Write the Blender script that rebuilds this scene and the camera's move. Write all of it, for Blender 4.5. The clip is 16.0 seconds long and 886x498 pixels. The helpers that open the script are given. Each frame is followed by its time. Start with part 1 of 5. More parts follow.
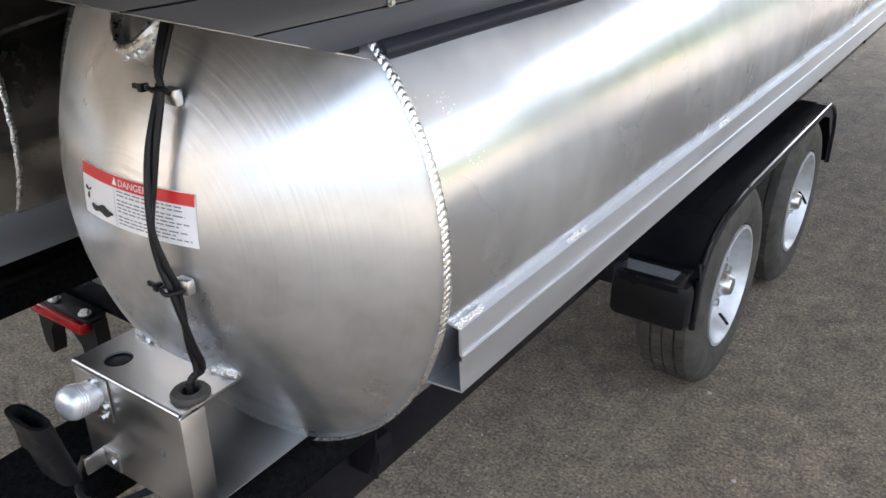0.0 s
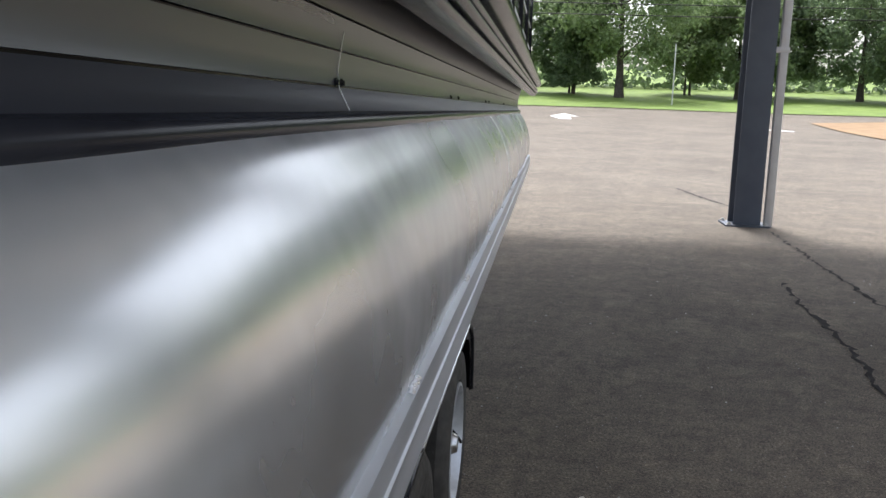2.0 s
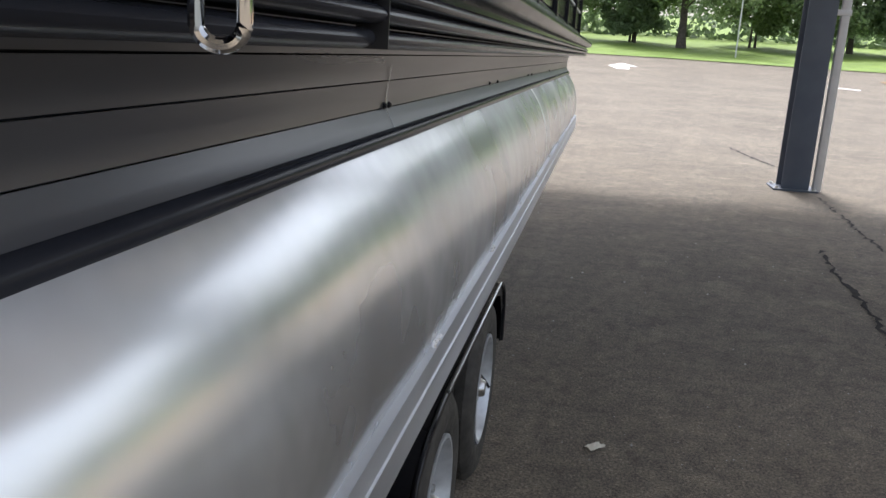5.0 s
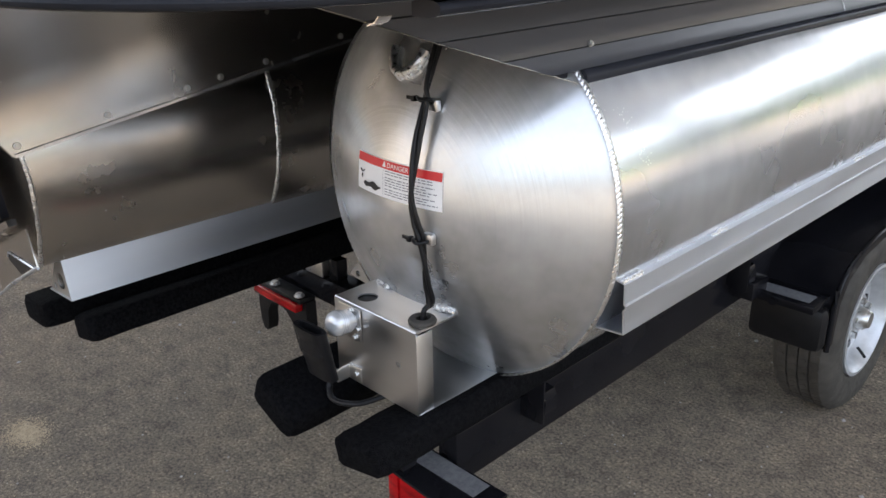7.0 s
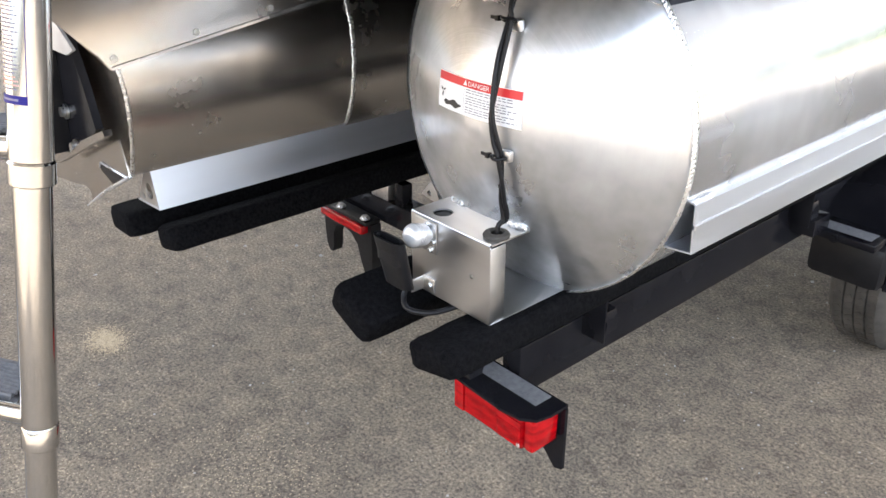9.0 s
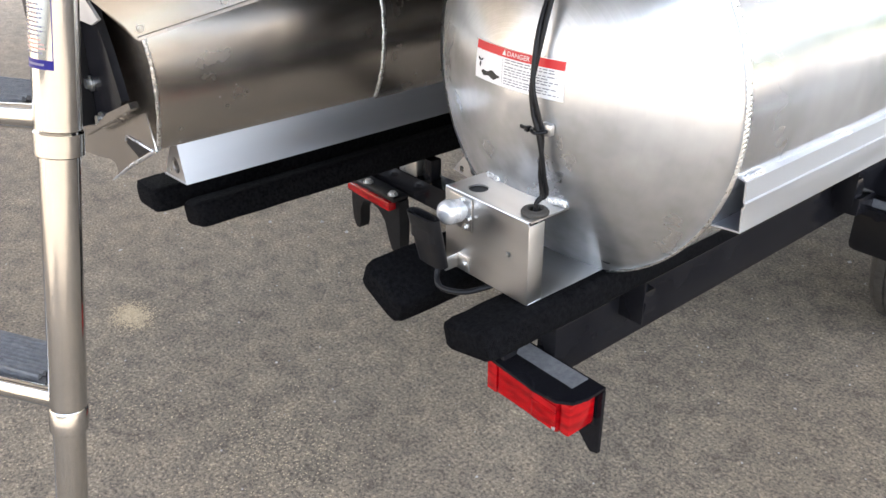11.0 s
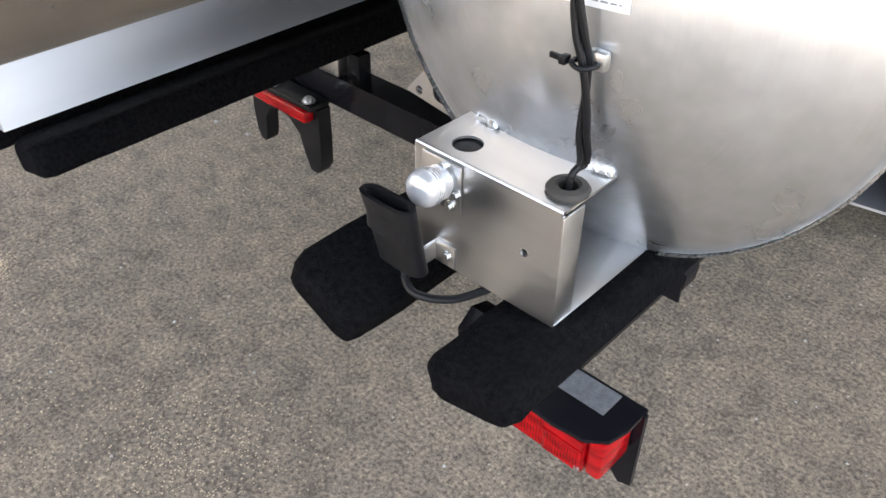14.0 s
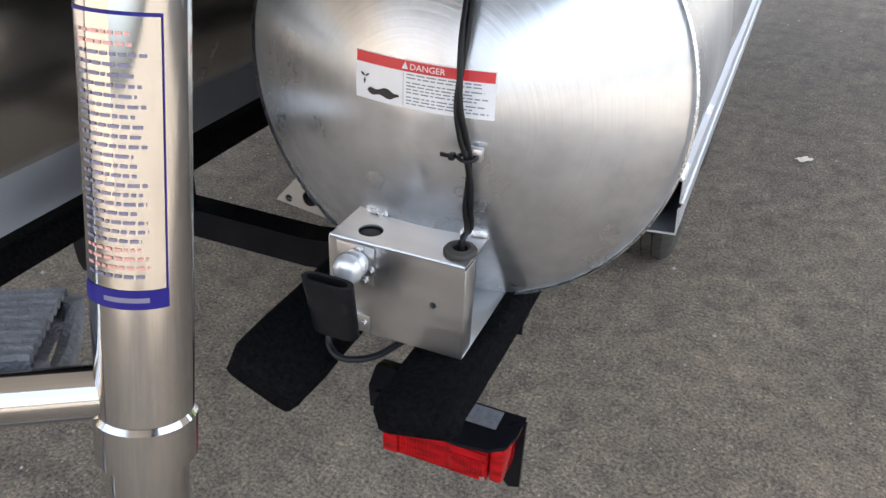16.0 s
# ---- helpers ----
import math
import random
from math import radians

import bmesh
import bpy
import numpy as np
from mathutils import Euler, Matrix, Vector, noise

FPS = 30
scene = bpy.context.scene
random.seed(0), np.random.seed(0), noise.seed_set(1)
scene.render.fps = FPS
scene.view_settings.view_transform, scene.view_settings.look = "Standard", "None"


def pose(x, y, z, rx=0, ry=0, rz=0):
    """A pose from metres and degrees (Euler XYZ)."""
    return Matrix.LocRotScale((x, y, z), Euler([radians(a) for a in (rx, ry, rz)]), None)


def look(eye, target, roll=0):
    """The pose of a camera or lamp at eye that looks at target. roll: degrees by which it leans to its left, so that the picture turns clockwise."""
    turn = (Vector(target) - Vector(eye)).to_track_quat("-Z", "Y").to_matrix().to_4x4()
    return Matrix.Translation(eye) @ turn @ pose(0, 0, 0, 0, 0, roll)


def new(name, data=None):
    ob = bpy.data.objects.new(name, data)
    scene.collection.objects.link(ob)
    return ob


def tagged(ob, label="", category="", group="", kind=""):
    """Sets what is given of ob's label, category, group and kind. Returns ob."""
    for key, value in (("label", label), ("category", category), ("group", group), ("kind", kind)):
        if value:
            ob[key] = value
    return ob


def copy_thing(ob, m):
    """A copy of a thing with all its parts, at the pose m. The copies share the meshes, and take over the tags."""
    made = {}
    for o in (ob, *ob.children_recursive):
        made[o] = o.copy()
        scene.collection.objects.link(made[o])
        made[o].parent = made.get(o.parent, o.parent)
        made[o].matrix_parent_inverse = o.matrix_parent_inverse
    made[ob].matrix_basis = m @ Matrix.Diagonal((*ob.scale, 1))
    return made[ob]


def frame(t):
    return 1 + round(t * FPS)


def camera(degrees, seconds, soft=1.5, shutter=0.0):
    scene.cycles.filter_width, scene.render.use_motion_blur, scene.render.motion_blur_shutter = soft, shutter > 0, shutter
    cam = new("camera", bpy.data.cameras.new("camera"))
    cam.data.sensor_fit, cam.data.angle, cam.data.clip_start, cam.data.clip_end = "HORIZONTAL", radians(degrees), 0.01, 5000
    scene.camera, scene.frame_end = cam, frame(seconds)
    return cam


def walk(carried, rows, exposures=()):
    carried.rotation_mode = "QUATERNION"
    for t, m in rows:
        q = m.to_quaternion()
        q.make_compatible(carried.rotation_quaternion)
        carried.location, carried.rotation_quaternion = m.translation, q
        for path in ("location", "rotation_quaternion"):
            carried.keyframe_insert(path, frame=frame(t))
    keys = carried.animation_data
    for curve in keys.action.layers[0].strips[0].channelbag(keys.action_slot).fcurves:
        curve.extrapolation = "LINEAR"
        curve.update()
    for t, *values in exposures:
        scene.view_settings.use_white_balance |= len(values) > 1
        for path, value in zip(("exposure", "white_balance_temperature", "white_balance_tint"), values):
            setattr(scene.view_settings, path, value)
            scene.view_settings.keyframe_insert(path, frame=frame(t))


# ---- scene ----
cam = camera(56.4, 16.0)
PATH = [
    (0, (0.741, -0.606, 1.397), (-0.294, 0.867, 0.527), -0.3),
    (0.3, (0.772, -0.484, 1.399), (-0.156, 1.097, 0.601), -0.6),
    (0.5, (0.757, -0.422, 1.4), (-0.066, 1.236, 0.663), -0.8),
    (0.7, (0.735, -0.371, 1.402), (-0.017, 1.34, 0.691), -0.9),
    (1, (0.663, -0.285, 1.394), (0.049, 1.511, 0.763), -2.0),
    (1.5, (0.539, -0.132, 1.354), (0.117, 1.762, 0.867), -1.7),
    (2, (0.452, 0.038, 1.243), (0.209, 1.994, 0.904), 1.6),
    (2.2, (0.433, 0.03, 1.234), (0.255, 2.004, 0.962), 2.3),
    (2.5, (0.401, 0.026, 1.241), (0.286, 2.015, 1.059), 2.7),
    (3, (0.366, 0.014, 1.244), (0.266, 2.009, 1.127), 2.7),
    (3.2, (0.358, 0.016, 1.247), (0.246, 2.01, 1.138), 3.1),
    (5.3, (0.614, -0.313, 1.367), (0.126, 1.552, 0.834), 3.5),
    (5.5, (0.725, -0.42, 1.382), (0.089, 1.391, 0.822), 3.0),
    (6, (0.871, -0.579, 1.433), (-0.056, 1.087, 0.827), 1.6),
    (6.4, (0.906, -0.721, 1.452), (-0.206, 0.805, 0.792), 0.1),
    (6.5, (0.906, -0.762, 1.441), (-0.243, 0.735, 0.779), -0.4),
    (7, (0.906, -0.918, 1.433), (-0.415, 0.381, 0.68), -0.8),
    (7.5, (0.894, -0.984, 1.424), (-0.503, 0.2, 0.619), -1.0),
    (8, (0.901, -0.995, 1.426), (-0.477, 0.19, 0.592), -0.3),
    (8.5, (0.916, -0.999, 1.426), (-0.447, 0.187, 0.567), 0.0),
    (9, (0.925, -1.0, 1.421), (-0.429, 0.177, 0.538), -0.3),
    (9.5, (0.92, -0.999, 1.407), (-0.446, 0.149, 0.503), -0.4),
    (9.7, (0.91, -1.002, 1.407), (-0.461, 0.137, 0.499), -0.5),
    (11.8, (0.82, -0.959, 1.382), (-0.532, 0.131, 0.39), -1.3),
    (12, (0.766, -0.914, 1.372), (-0.564, 0.159, 0.333), -0.9),
    (12.5, (0.606, -0.747, 1.331), (-0.663, 0.262, 0.16), -0.6),
    (13, (0.469, -0.63, 1.272), (-0.75, 0.333, 0.012), -1.7),
    (13.5, (0.407, -0.602, 1.25), (-0.748, 0.404, -0.037), -1.8),
    (14, (0.441, -0.72, 1.301), (-0.629, 0.437, 0.07), 0.6),
    (14.5, (0.48, -0.881, 1.343), (-0.52, 0.425, 0.206), 2.6),
    (15, (0.487, -0.975, 1.362), (-0.479, 0.417, 0.3), 3.8),
    (15.5, (0.452, -1.004, 1.378), (-0.401, 0.488, 0.354), 3.9),
    (16, (0.394, -1.011, 1.4), (-0.24, 0.59, 0.382), 2.6),
]
EXPOSURES = [(0.0, 2.55, 6350, 10), (0.5, 1.75, 6420, 10), (1.5, 1.32, 6420, 10), (3.0, 1.16, 6080, 10), (5.5, 1.45, 6350, 10), (6.4, 2.0, 6300, 10), (7.0, 2.35, 6380, 10), (7.5, 2.9, 6420, 10), (9.0, 3.3, 6450, 10), (11.5, 3.2, 6450, 10), (13.0, 3.4, 6480, 10), (14.5, 3.2, 6430, 10), (16.0, 2.65, 6200, 10)]
walk(cam, [(t, look(e, g, r)) for t, e, g, r in PATH], EXPOSURES)

# ---- light ----
world = bpy.data.worlds.new("world")
scene.world = world
world.use_nodes = True
wn, wl = world.node_tree.nodes, world.node_tree.links
sky = wn.new("ShaderNodeTexSky")
sky.sky_type = 'NISHITA'
sky.sun_disc = False
sky.sun_elevation, sky.sun_rotation = radians(65), radians(-6)
sky.dust_density, sky.air_density = 5.0, 1.0
pale = wn.new("ShaderNodeHueSaturation")
pale.inputs["Saturation"].default_value = 0.5
wl.new(sky.outputs[0], pale.inputs["Color"])
wl.new(pale.outputs[0], wn["Background"].inputs["Color"])
wn["Background"].inputs["Strength"].default_value = 0.15
sun_data = bpy.data.lights.new("sun", 'SUN')
sun_data.energy, sun_data.angle, sun_data.color = 1.95, radians(10), (1.0, 0.97, 0.93)
sun = new("sun", sun_data)
sun.matrix_world = look((0, 0, 20), (1.0, -9.0, 0.0))


# ---- materials ----
def nodes_of(name):
    m = bpy.data.materials.new(name)
    m.use_nodes = True
    nt = m.node_tree
    return m, nt.nodes, nt.links, nt.nodes["Principled BSDF"]


def ramp(n, stops):
    r = n.new("ShaderNodeValToRGB")
    while len(r.color_ramp.elements) < len(stops):
        r.color_ramp.elements.new(0.5)
    for e, (p, c) in zip(r.color_ramp.elements, stops):
        e.position, e.color = p, (*c, 1)
    return r


def noise_node(n, l, scale, detail=4.0, stretch=None, rough=0.55):
    co = n.new("ShaderNodeTexCoord")
    t = n.new("ShaderNodeTexNoise")
    t.inputs["Scale"].default_value = scale
    t.inputs["Detail"].default_value = detail
    t.inputs["Roughness"].default_value = rough
    if stretch:
        mp = n.new("ShaderNodeMapping")
        mp.inputs["Scale"].default_value = stretch
        l.new(co.outputs["Object"], mp.inputs["Vector"])
        l.new(mp.outputs[0], t.inputs["Vector"])
    else:
        l.new(co.outputs["Object"], t.inputs["Vector"])
    return t


def surface(name, low, high, scale=8.0, rough=(0.4, 0.6), metal=0.0, bump=0.0, bump_scale=60.0, stretch=None, coat=0.0, spec=0.5, aniso=0.0):
    """Base colour between two tones by noise, roughness varied by a second noise, fine relief by a third."""
    m, n, l, b = nodes_of(name)
    t = noise_node(n, l, scale, 5.0, stretch)
    c = ramp(n, [(0.32, low), (0.68, high)])
    l.new(t.outputs["Fac"], c.inputs["Fac"])
    l.new(c.outputs["Color"], b.inputs["Base Color"])
    r = noise_node(n, l, scale * 3.1, 4.0, stretch)
    mr = n.new("ShaderNodeMapRange")
    mr.inputs["From Min"].default_value, mr.inputs["From Max"].default_value = 0.3, 0.7
    mr.inputs["To Min"].default_value, mr.inputs["To Max"].default_value = rough
    l.new(r.outputs["Fac"], mr.inputs["Value"])
    l.new(mr.outputs[0], b.inputs["Roughness"])
    b.inputs["Metallic"].default_value = metal
    b.inputs["Coat Weight"].default_value = coat
    b.inputs["Specular IOR Level"].default_value = spec
    b.inputs["Anisotropic"].default_value = aniso
    if bump:
        g = noise_node(n, l, bump_scale, 3.0, stretch)
        bp = n.new("ShaderNodeBump")
        bp.inputs["Strength"].default_value = bump
        bp.inputs["Distance"].default_value = 0.01
        l.new(g.outputs["Fac"], bp.inputs["Height"])
        l.new(bp.outputs[0], b.inputs["Normal"])
    return m




def hazed(n, l, b, colour, low, high, scale):
    """Handled bare metal: a second, dull lobe laid over the bright one in cloudy patches."""
    dull = n.new("ShaderNodeBsdfPrincipled")
    dull.inputs["Metallic"].default_value = 1.0
    dull.inputs["Roughness"].default_value = 0.58
    l.new(colour, dull.inputs["Base Color"])
    cloud = noise_node(n, l, scale, 4.0, None, 0.6)
    amount = n.new("ShaderNodeMapRange")
    amount.inputs["From Min"].default_value, amount.inputs["From Max"].default_value = 0.32, 0.68
    amount.inputs["To Min"].default_value, amount.inputs["To Max"].default_value = low, high
    l.new(cloud.outputs["Fac"], amount.inputs["Value"])
    both = n.new("ShaderNodeMixShader")
    l.new(amount.outputs[0], both.inputs["Fac"])
    l.new(b.outputs[0], both.inputs[1])
    l.new(dull.outputs[0], both.inputs[2])
    l.new(both.outputs[0], n["Material Output"].inputs["Surface"])


def mill_finish():
    """Bare sheet: broad soft change of tone and gloss, no hard-edged marks."""
    m, n, l, b = nodes_of("mill_aluminium")
    t = noise_node(n, l, 2.2, 1.0)
    c = ramp(n, [(0.0, (0.65, 0.665, 0.69)), (1.0, (0.85, 0.86, 0.88))])
    l.new(t.outputs["Fac"], c.inputs["Fac"])
    l.new(c.outputs["Color"], b.inputs["Base Color"])
    b.inputs["Roughness"].default_value = 0.19
    b.inputs["Metallic"].default_value = 1.0
    hazed(n, l, b, c.outputs["Color"], 0.15, 0.48, 2.2)
    return m


ALU = mill_finish()
ALU_BOX = surface("brushed_aluminium_sheet", (0.56, 0.56, 0.56), (0.66, 0.66, 0.655), 9.0, (0.28, 0.42), 1.0, 0.03, 160.0, (0.2, 1, 1))
ALU_POL = surface("polished_aluminium", (0.50, 0.47, 0.44), (0.58, 0.55, 0.51), 4.0, (0.22, 0.28), 1.0)
ALU_STRAKE = surface("extruded_aluminium", (0.62, 0.655, 0.71), (0.74, 0.77, 0.82), 6.0, (0.38, 0.52), 1.0, 0.03, 90.0, (1, 0.08, 1))
WELD = surface("weld_aluminium", (0.72, 0.72, 0.71), (0.88, 0.88, 0.87), 60.0, (0.22, 0.38), 1.0, 0.1, 300.0)
STEEL = surface("stainless_steel", (0.50, 0.497, 0.49), (0.58, 0.577, 0.57), 6.0, (0.07, 0.11), 1.0)
ZINC = surface("zinc_plated_steel", (0.55, 0.55, 0.54), (0.70, 0.70, 0.69), 30.0, (0.25, 0.4), 1.0)
BLACK_AL = surface("black_anodised_panel", (0.029, 0.031, 0.039), (0.038, 0.041, 0.050), 5.0, (0.27, 0.35), 0.0, 0.02, 120.0, (1, 0.05, 1), spec=0.95)
BLACK_TRIM = surface("black_satin_trim", (0.020, 0.021, 0.026), (0.030, 0.032, 0.039), 7.0, (0.18, 0.22), spec=0.07)
BLACK_PAINT = surface("black_gloss_paint", (0.006, 0.006, 0.008), (0.012, 0.012, 0.014), 9.0, (0.10, 0.20), 0.0, 0.015, 40.0, coat=0.0, spec=0.17)
BLACK_PLASTIC = surface("black_plastic", (0.006, 0.006, 0.007), (0.011, 0.011, 0.012), 20.0, (0.30, 0.45), 0.0, 0.03, 200.0, spec=0.22)
CARPET = surface("black_bunk_carpet", (0.004, 0.004, 0.005), (0.013, 0.013, 0.014), 140.0, (0.9, 1.0), 0.0, 0.9, 420.0, spec=0.04)
RUBBER = surface("tyre_rubber", (0.036, 0.033, 0.029), (0.072, 0.066, 0.057), 14.0, (0.6, 0.8), 0.0, 0.1, 120.0, spec=0.3)
RIM = surface("galvanised_rim", (0.50, 0.52, 0.54), (0.66, 0.68, 0.70), 24.0, (0.35, 0.5), 0.6, 0.04, 90.0)
WIRE = surface("black_cable_jacket", (0.006, 0.006, 0.007), (0.011, 0.011, 0.012), 40.0, (0.34, 0.46), spec=0.25)
RED_LENS = surface("red_lamp_lens", (0.20, 0.001, 0.003), (0.44, 0.003, 0.006), 24.0, (0.06, 0.10), 0.0, 0.06, 160.0, (1, 1, 4), coat=0.0, spec=0.5)
GRIP = surface("grey_grip_tape", (0.10, 0.105, 0.115), (0.16, 0.165, 0.175), 120.0, (0.8, 0.95), 0.0, 0.5, 500.0)
WHITE_VINYL = surface("white_vinyl", (0.82, 0.82, 0.82), (0.87, 0.87, 0.87), 30.0, (0.3, 0.4))
RED_VINYL = surface("red_vinyl", (0.62, 0.022, 0.028), (0.68, 0.03, 0.035), 30.0, (0.3, 0.4))
INK = surface("black_ink", (0.015, 0.015, 0.016), (0.02, 0.02, 0.022), 30.0, (0.35, 0.45))
GREY_INK = surface("grey_ink", (0.20, 0.20, 0.22), (0.26, 0.26, 0.28), 30.0, (0.35, 0.45))
BLUE_INK = surface("blue_ink", (0.012, 0.010, 0.13), (0.020, 0.016, 0.19), 30.0, (0.35, 0.45), spec=0.2)
PINK_INK = surface("faded_red_ink", (0.62, 0.30, 0.26), (0.68, 0.36, 0.30), 30.0, (0.3, 0.4))
LADDER_INK = surface("violet_grey_ink", (0.15, 0.14, 0.20), (0.20, 0.19, 0.26), 30.0, (0.3, 0.4))
SENDER_LENS = surface("pale_glossy_lens", (0.55, 0.56, 0.57), (0.74, 0.75, 0.76), 60.0, (0.12, 0.22), 0.45, 0.05, 90.0, spec=0.8)
RESIDUE = surface("grey_residue", (0.62, 0.61, 0.59), (0.70, 0.69, 0.67), 60.0, (0.6, 0.8))
COLUMN_PAINT = surface("blue_grey_paint", (0.075, 0.09, 0.125), (0.095, 0.115, 0.15), 3.0, (0.4, 0.55), 0.0, 0.03, 60.0)
CONDUIT = surface("painted_downpipe", (0.58, 0.58, 0.59), (0.68, 0.68, 0.69), 5.0, (0.35, 0.5), 0.2, 0.03, 40.0)
CONCRETE = surface("concrete", (0.30, 0.29, 0.27), (0.46, 0.45, 0.43), 9.0, (0.75, 0.9), 0.0, 0.2, 90.0)
ROOFING = surface("roof_deck_paint", (0.66, 0.67, 0.68), (0.74, 0.75, 0.76), 2.0, (0.6, 0.8), 0.0, 0.05, 20.0)
MARKING = surface("worn_road_paint", (0.45, 0.44, 0.42), (0.72, 0.71, 0.69), 5.0, (0.7, 0.85), 0.0, 0.1, 80.0)
PAPER = surface("crumpled_paper", (0.62, 0.58, 0.48), (0.74, 0.70, 0.60), 40.0, (0.7, 0.8))
GRASS = surface("mown_grass", (0.085, 0.145, 0.012), (0.135, 0.21, 0.022), 0.7, (0.7, 0.9), 0.0, 0.6, 9.0)
STRAW = surface("dry_straw_soil", (0.19, 0.115, 0.055), (0.27, 0.175, 0.09), 1.2, (0.8, 0.95), 0.0, 0.6, 14.0)
BARK = surface("bark", (0.045, 0.037, 0.030), (0.10, 0.085, 0.07), 5.0, (0.8, 0.95), 0.0, 0.5, 20.0)


def leaf_material(name, low, high):
    m, n, l, b = nodes_of(name)
    g = n.new("ShaderNodeNewGeometry")
    c = ramp(n, [(0.0, low), (1.0, high)])
    l.new(g.outputs["Random Per Island"], c.inputs["Fac"])
    l.new(c.outputs["Color"], b.inputs["Base Color"])
    b.inputs["Roughness"].default_value = 0.6
    thin = n.new("ShaderNodeBsdfTranslucent")
    l.new(c.outputs["Color"], thin.inputs["Color"])
    both = n.new("ShaderNodeMixShader")
    both.inputs["Fac"].default_value = 0.4
    l.new(b.outputs[0], both.inputs[1])
    l.new(thin.outputs[0], both.inputs[2])
    l.new(both.outputs[0], n["Material Output"].inputs["Surface"])
    return m


LEAF = leaf_material("green_leaves", (0.15, 0.22, 0.085), (0.24, 0.32, 0.15))
LEAF_DARK = leaf_material("dark_green_leaves", (0.11, 0.165, 0.08), (0.18, 0.25, 0.125))


def spun_material():
    """Spun dish: fine concentric rings about the axis, highlights that fan out from the middle."""
    m, n, l, b = nodes_of("spun_aluminium")
    co = n.new("ShaderNodeTexCoord")
    sep = n.new("ShaderNodeSeparateXYZ")
    l.new(co.outputs["Object"], sep.inputs[0])
    cmb = n.new("ShaderNodeCombineXYZ")
    l.new(sep.outputs["X"], cmb.inputs["X"])
    l.new(sep.outputs["Z"], cmb.inputs["Y"])
    ln = n.new("ShaderNodeVectorMath")
    ln.operation = 'LENGTH'
    l.new(cmb.outputs[0], ln.inputs[0])
    t = n.new("ShaderNodeTexNoise")
    t.noise_dimensions = '1D'
    t.inputs["Scale"].default_value = 170.0
    t.inputs["Detail"].default_value = 5.0
    l.new(ln.outputs["Value"], t.inputs["W"])
    bp = n.new("ShaderNodeBump")
    bp.inputs["Strength"].default_value = 0.12
    bp.inputs["Distance"].default_value = 0.003
    l.new(t.outputs["Fac"], bp.inputs["Height"])
    l.new(bp.outputs[0], b.inputs["Normal"])
    s = noise_node(n, l, 5.0, 4.0)
    c = ramp(n, [(0.3, (0.65, 0.665, 0.68)), (0.7, (0.74, 0.755, 0.77))])
    l.new(s.outputs["Fac"], c.inputs["Fac"])
    l.new(c.outputs["Color"], b.inputs["Base Color"])
    b.inputs["Metallic"].default_value = 1.0
    b.inputs["Roughness"].default_value = 0.27
    b.inputs["Anisotropic"].default_value = 0.8
    b.inputs["Anisotropic Rotation"].default_value = 0.25
    tg = n.new("ShaderNodeTangent")
    tg.direction_type, tg.axis = 'RADIAL', 'Y'
    l.new(tg.outputs[0], b.inputs["Tangent"])
    hazed(n, l, b, c.outputs["Color"], 0.22, 0.48, 6.0)
    return m


SPUN = spun_material()


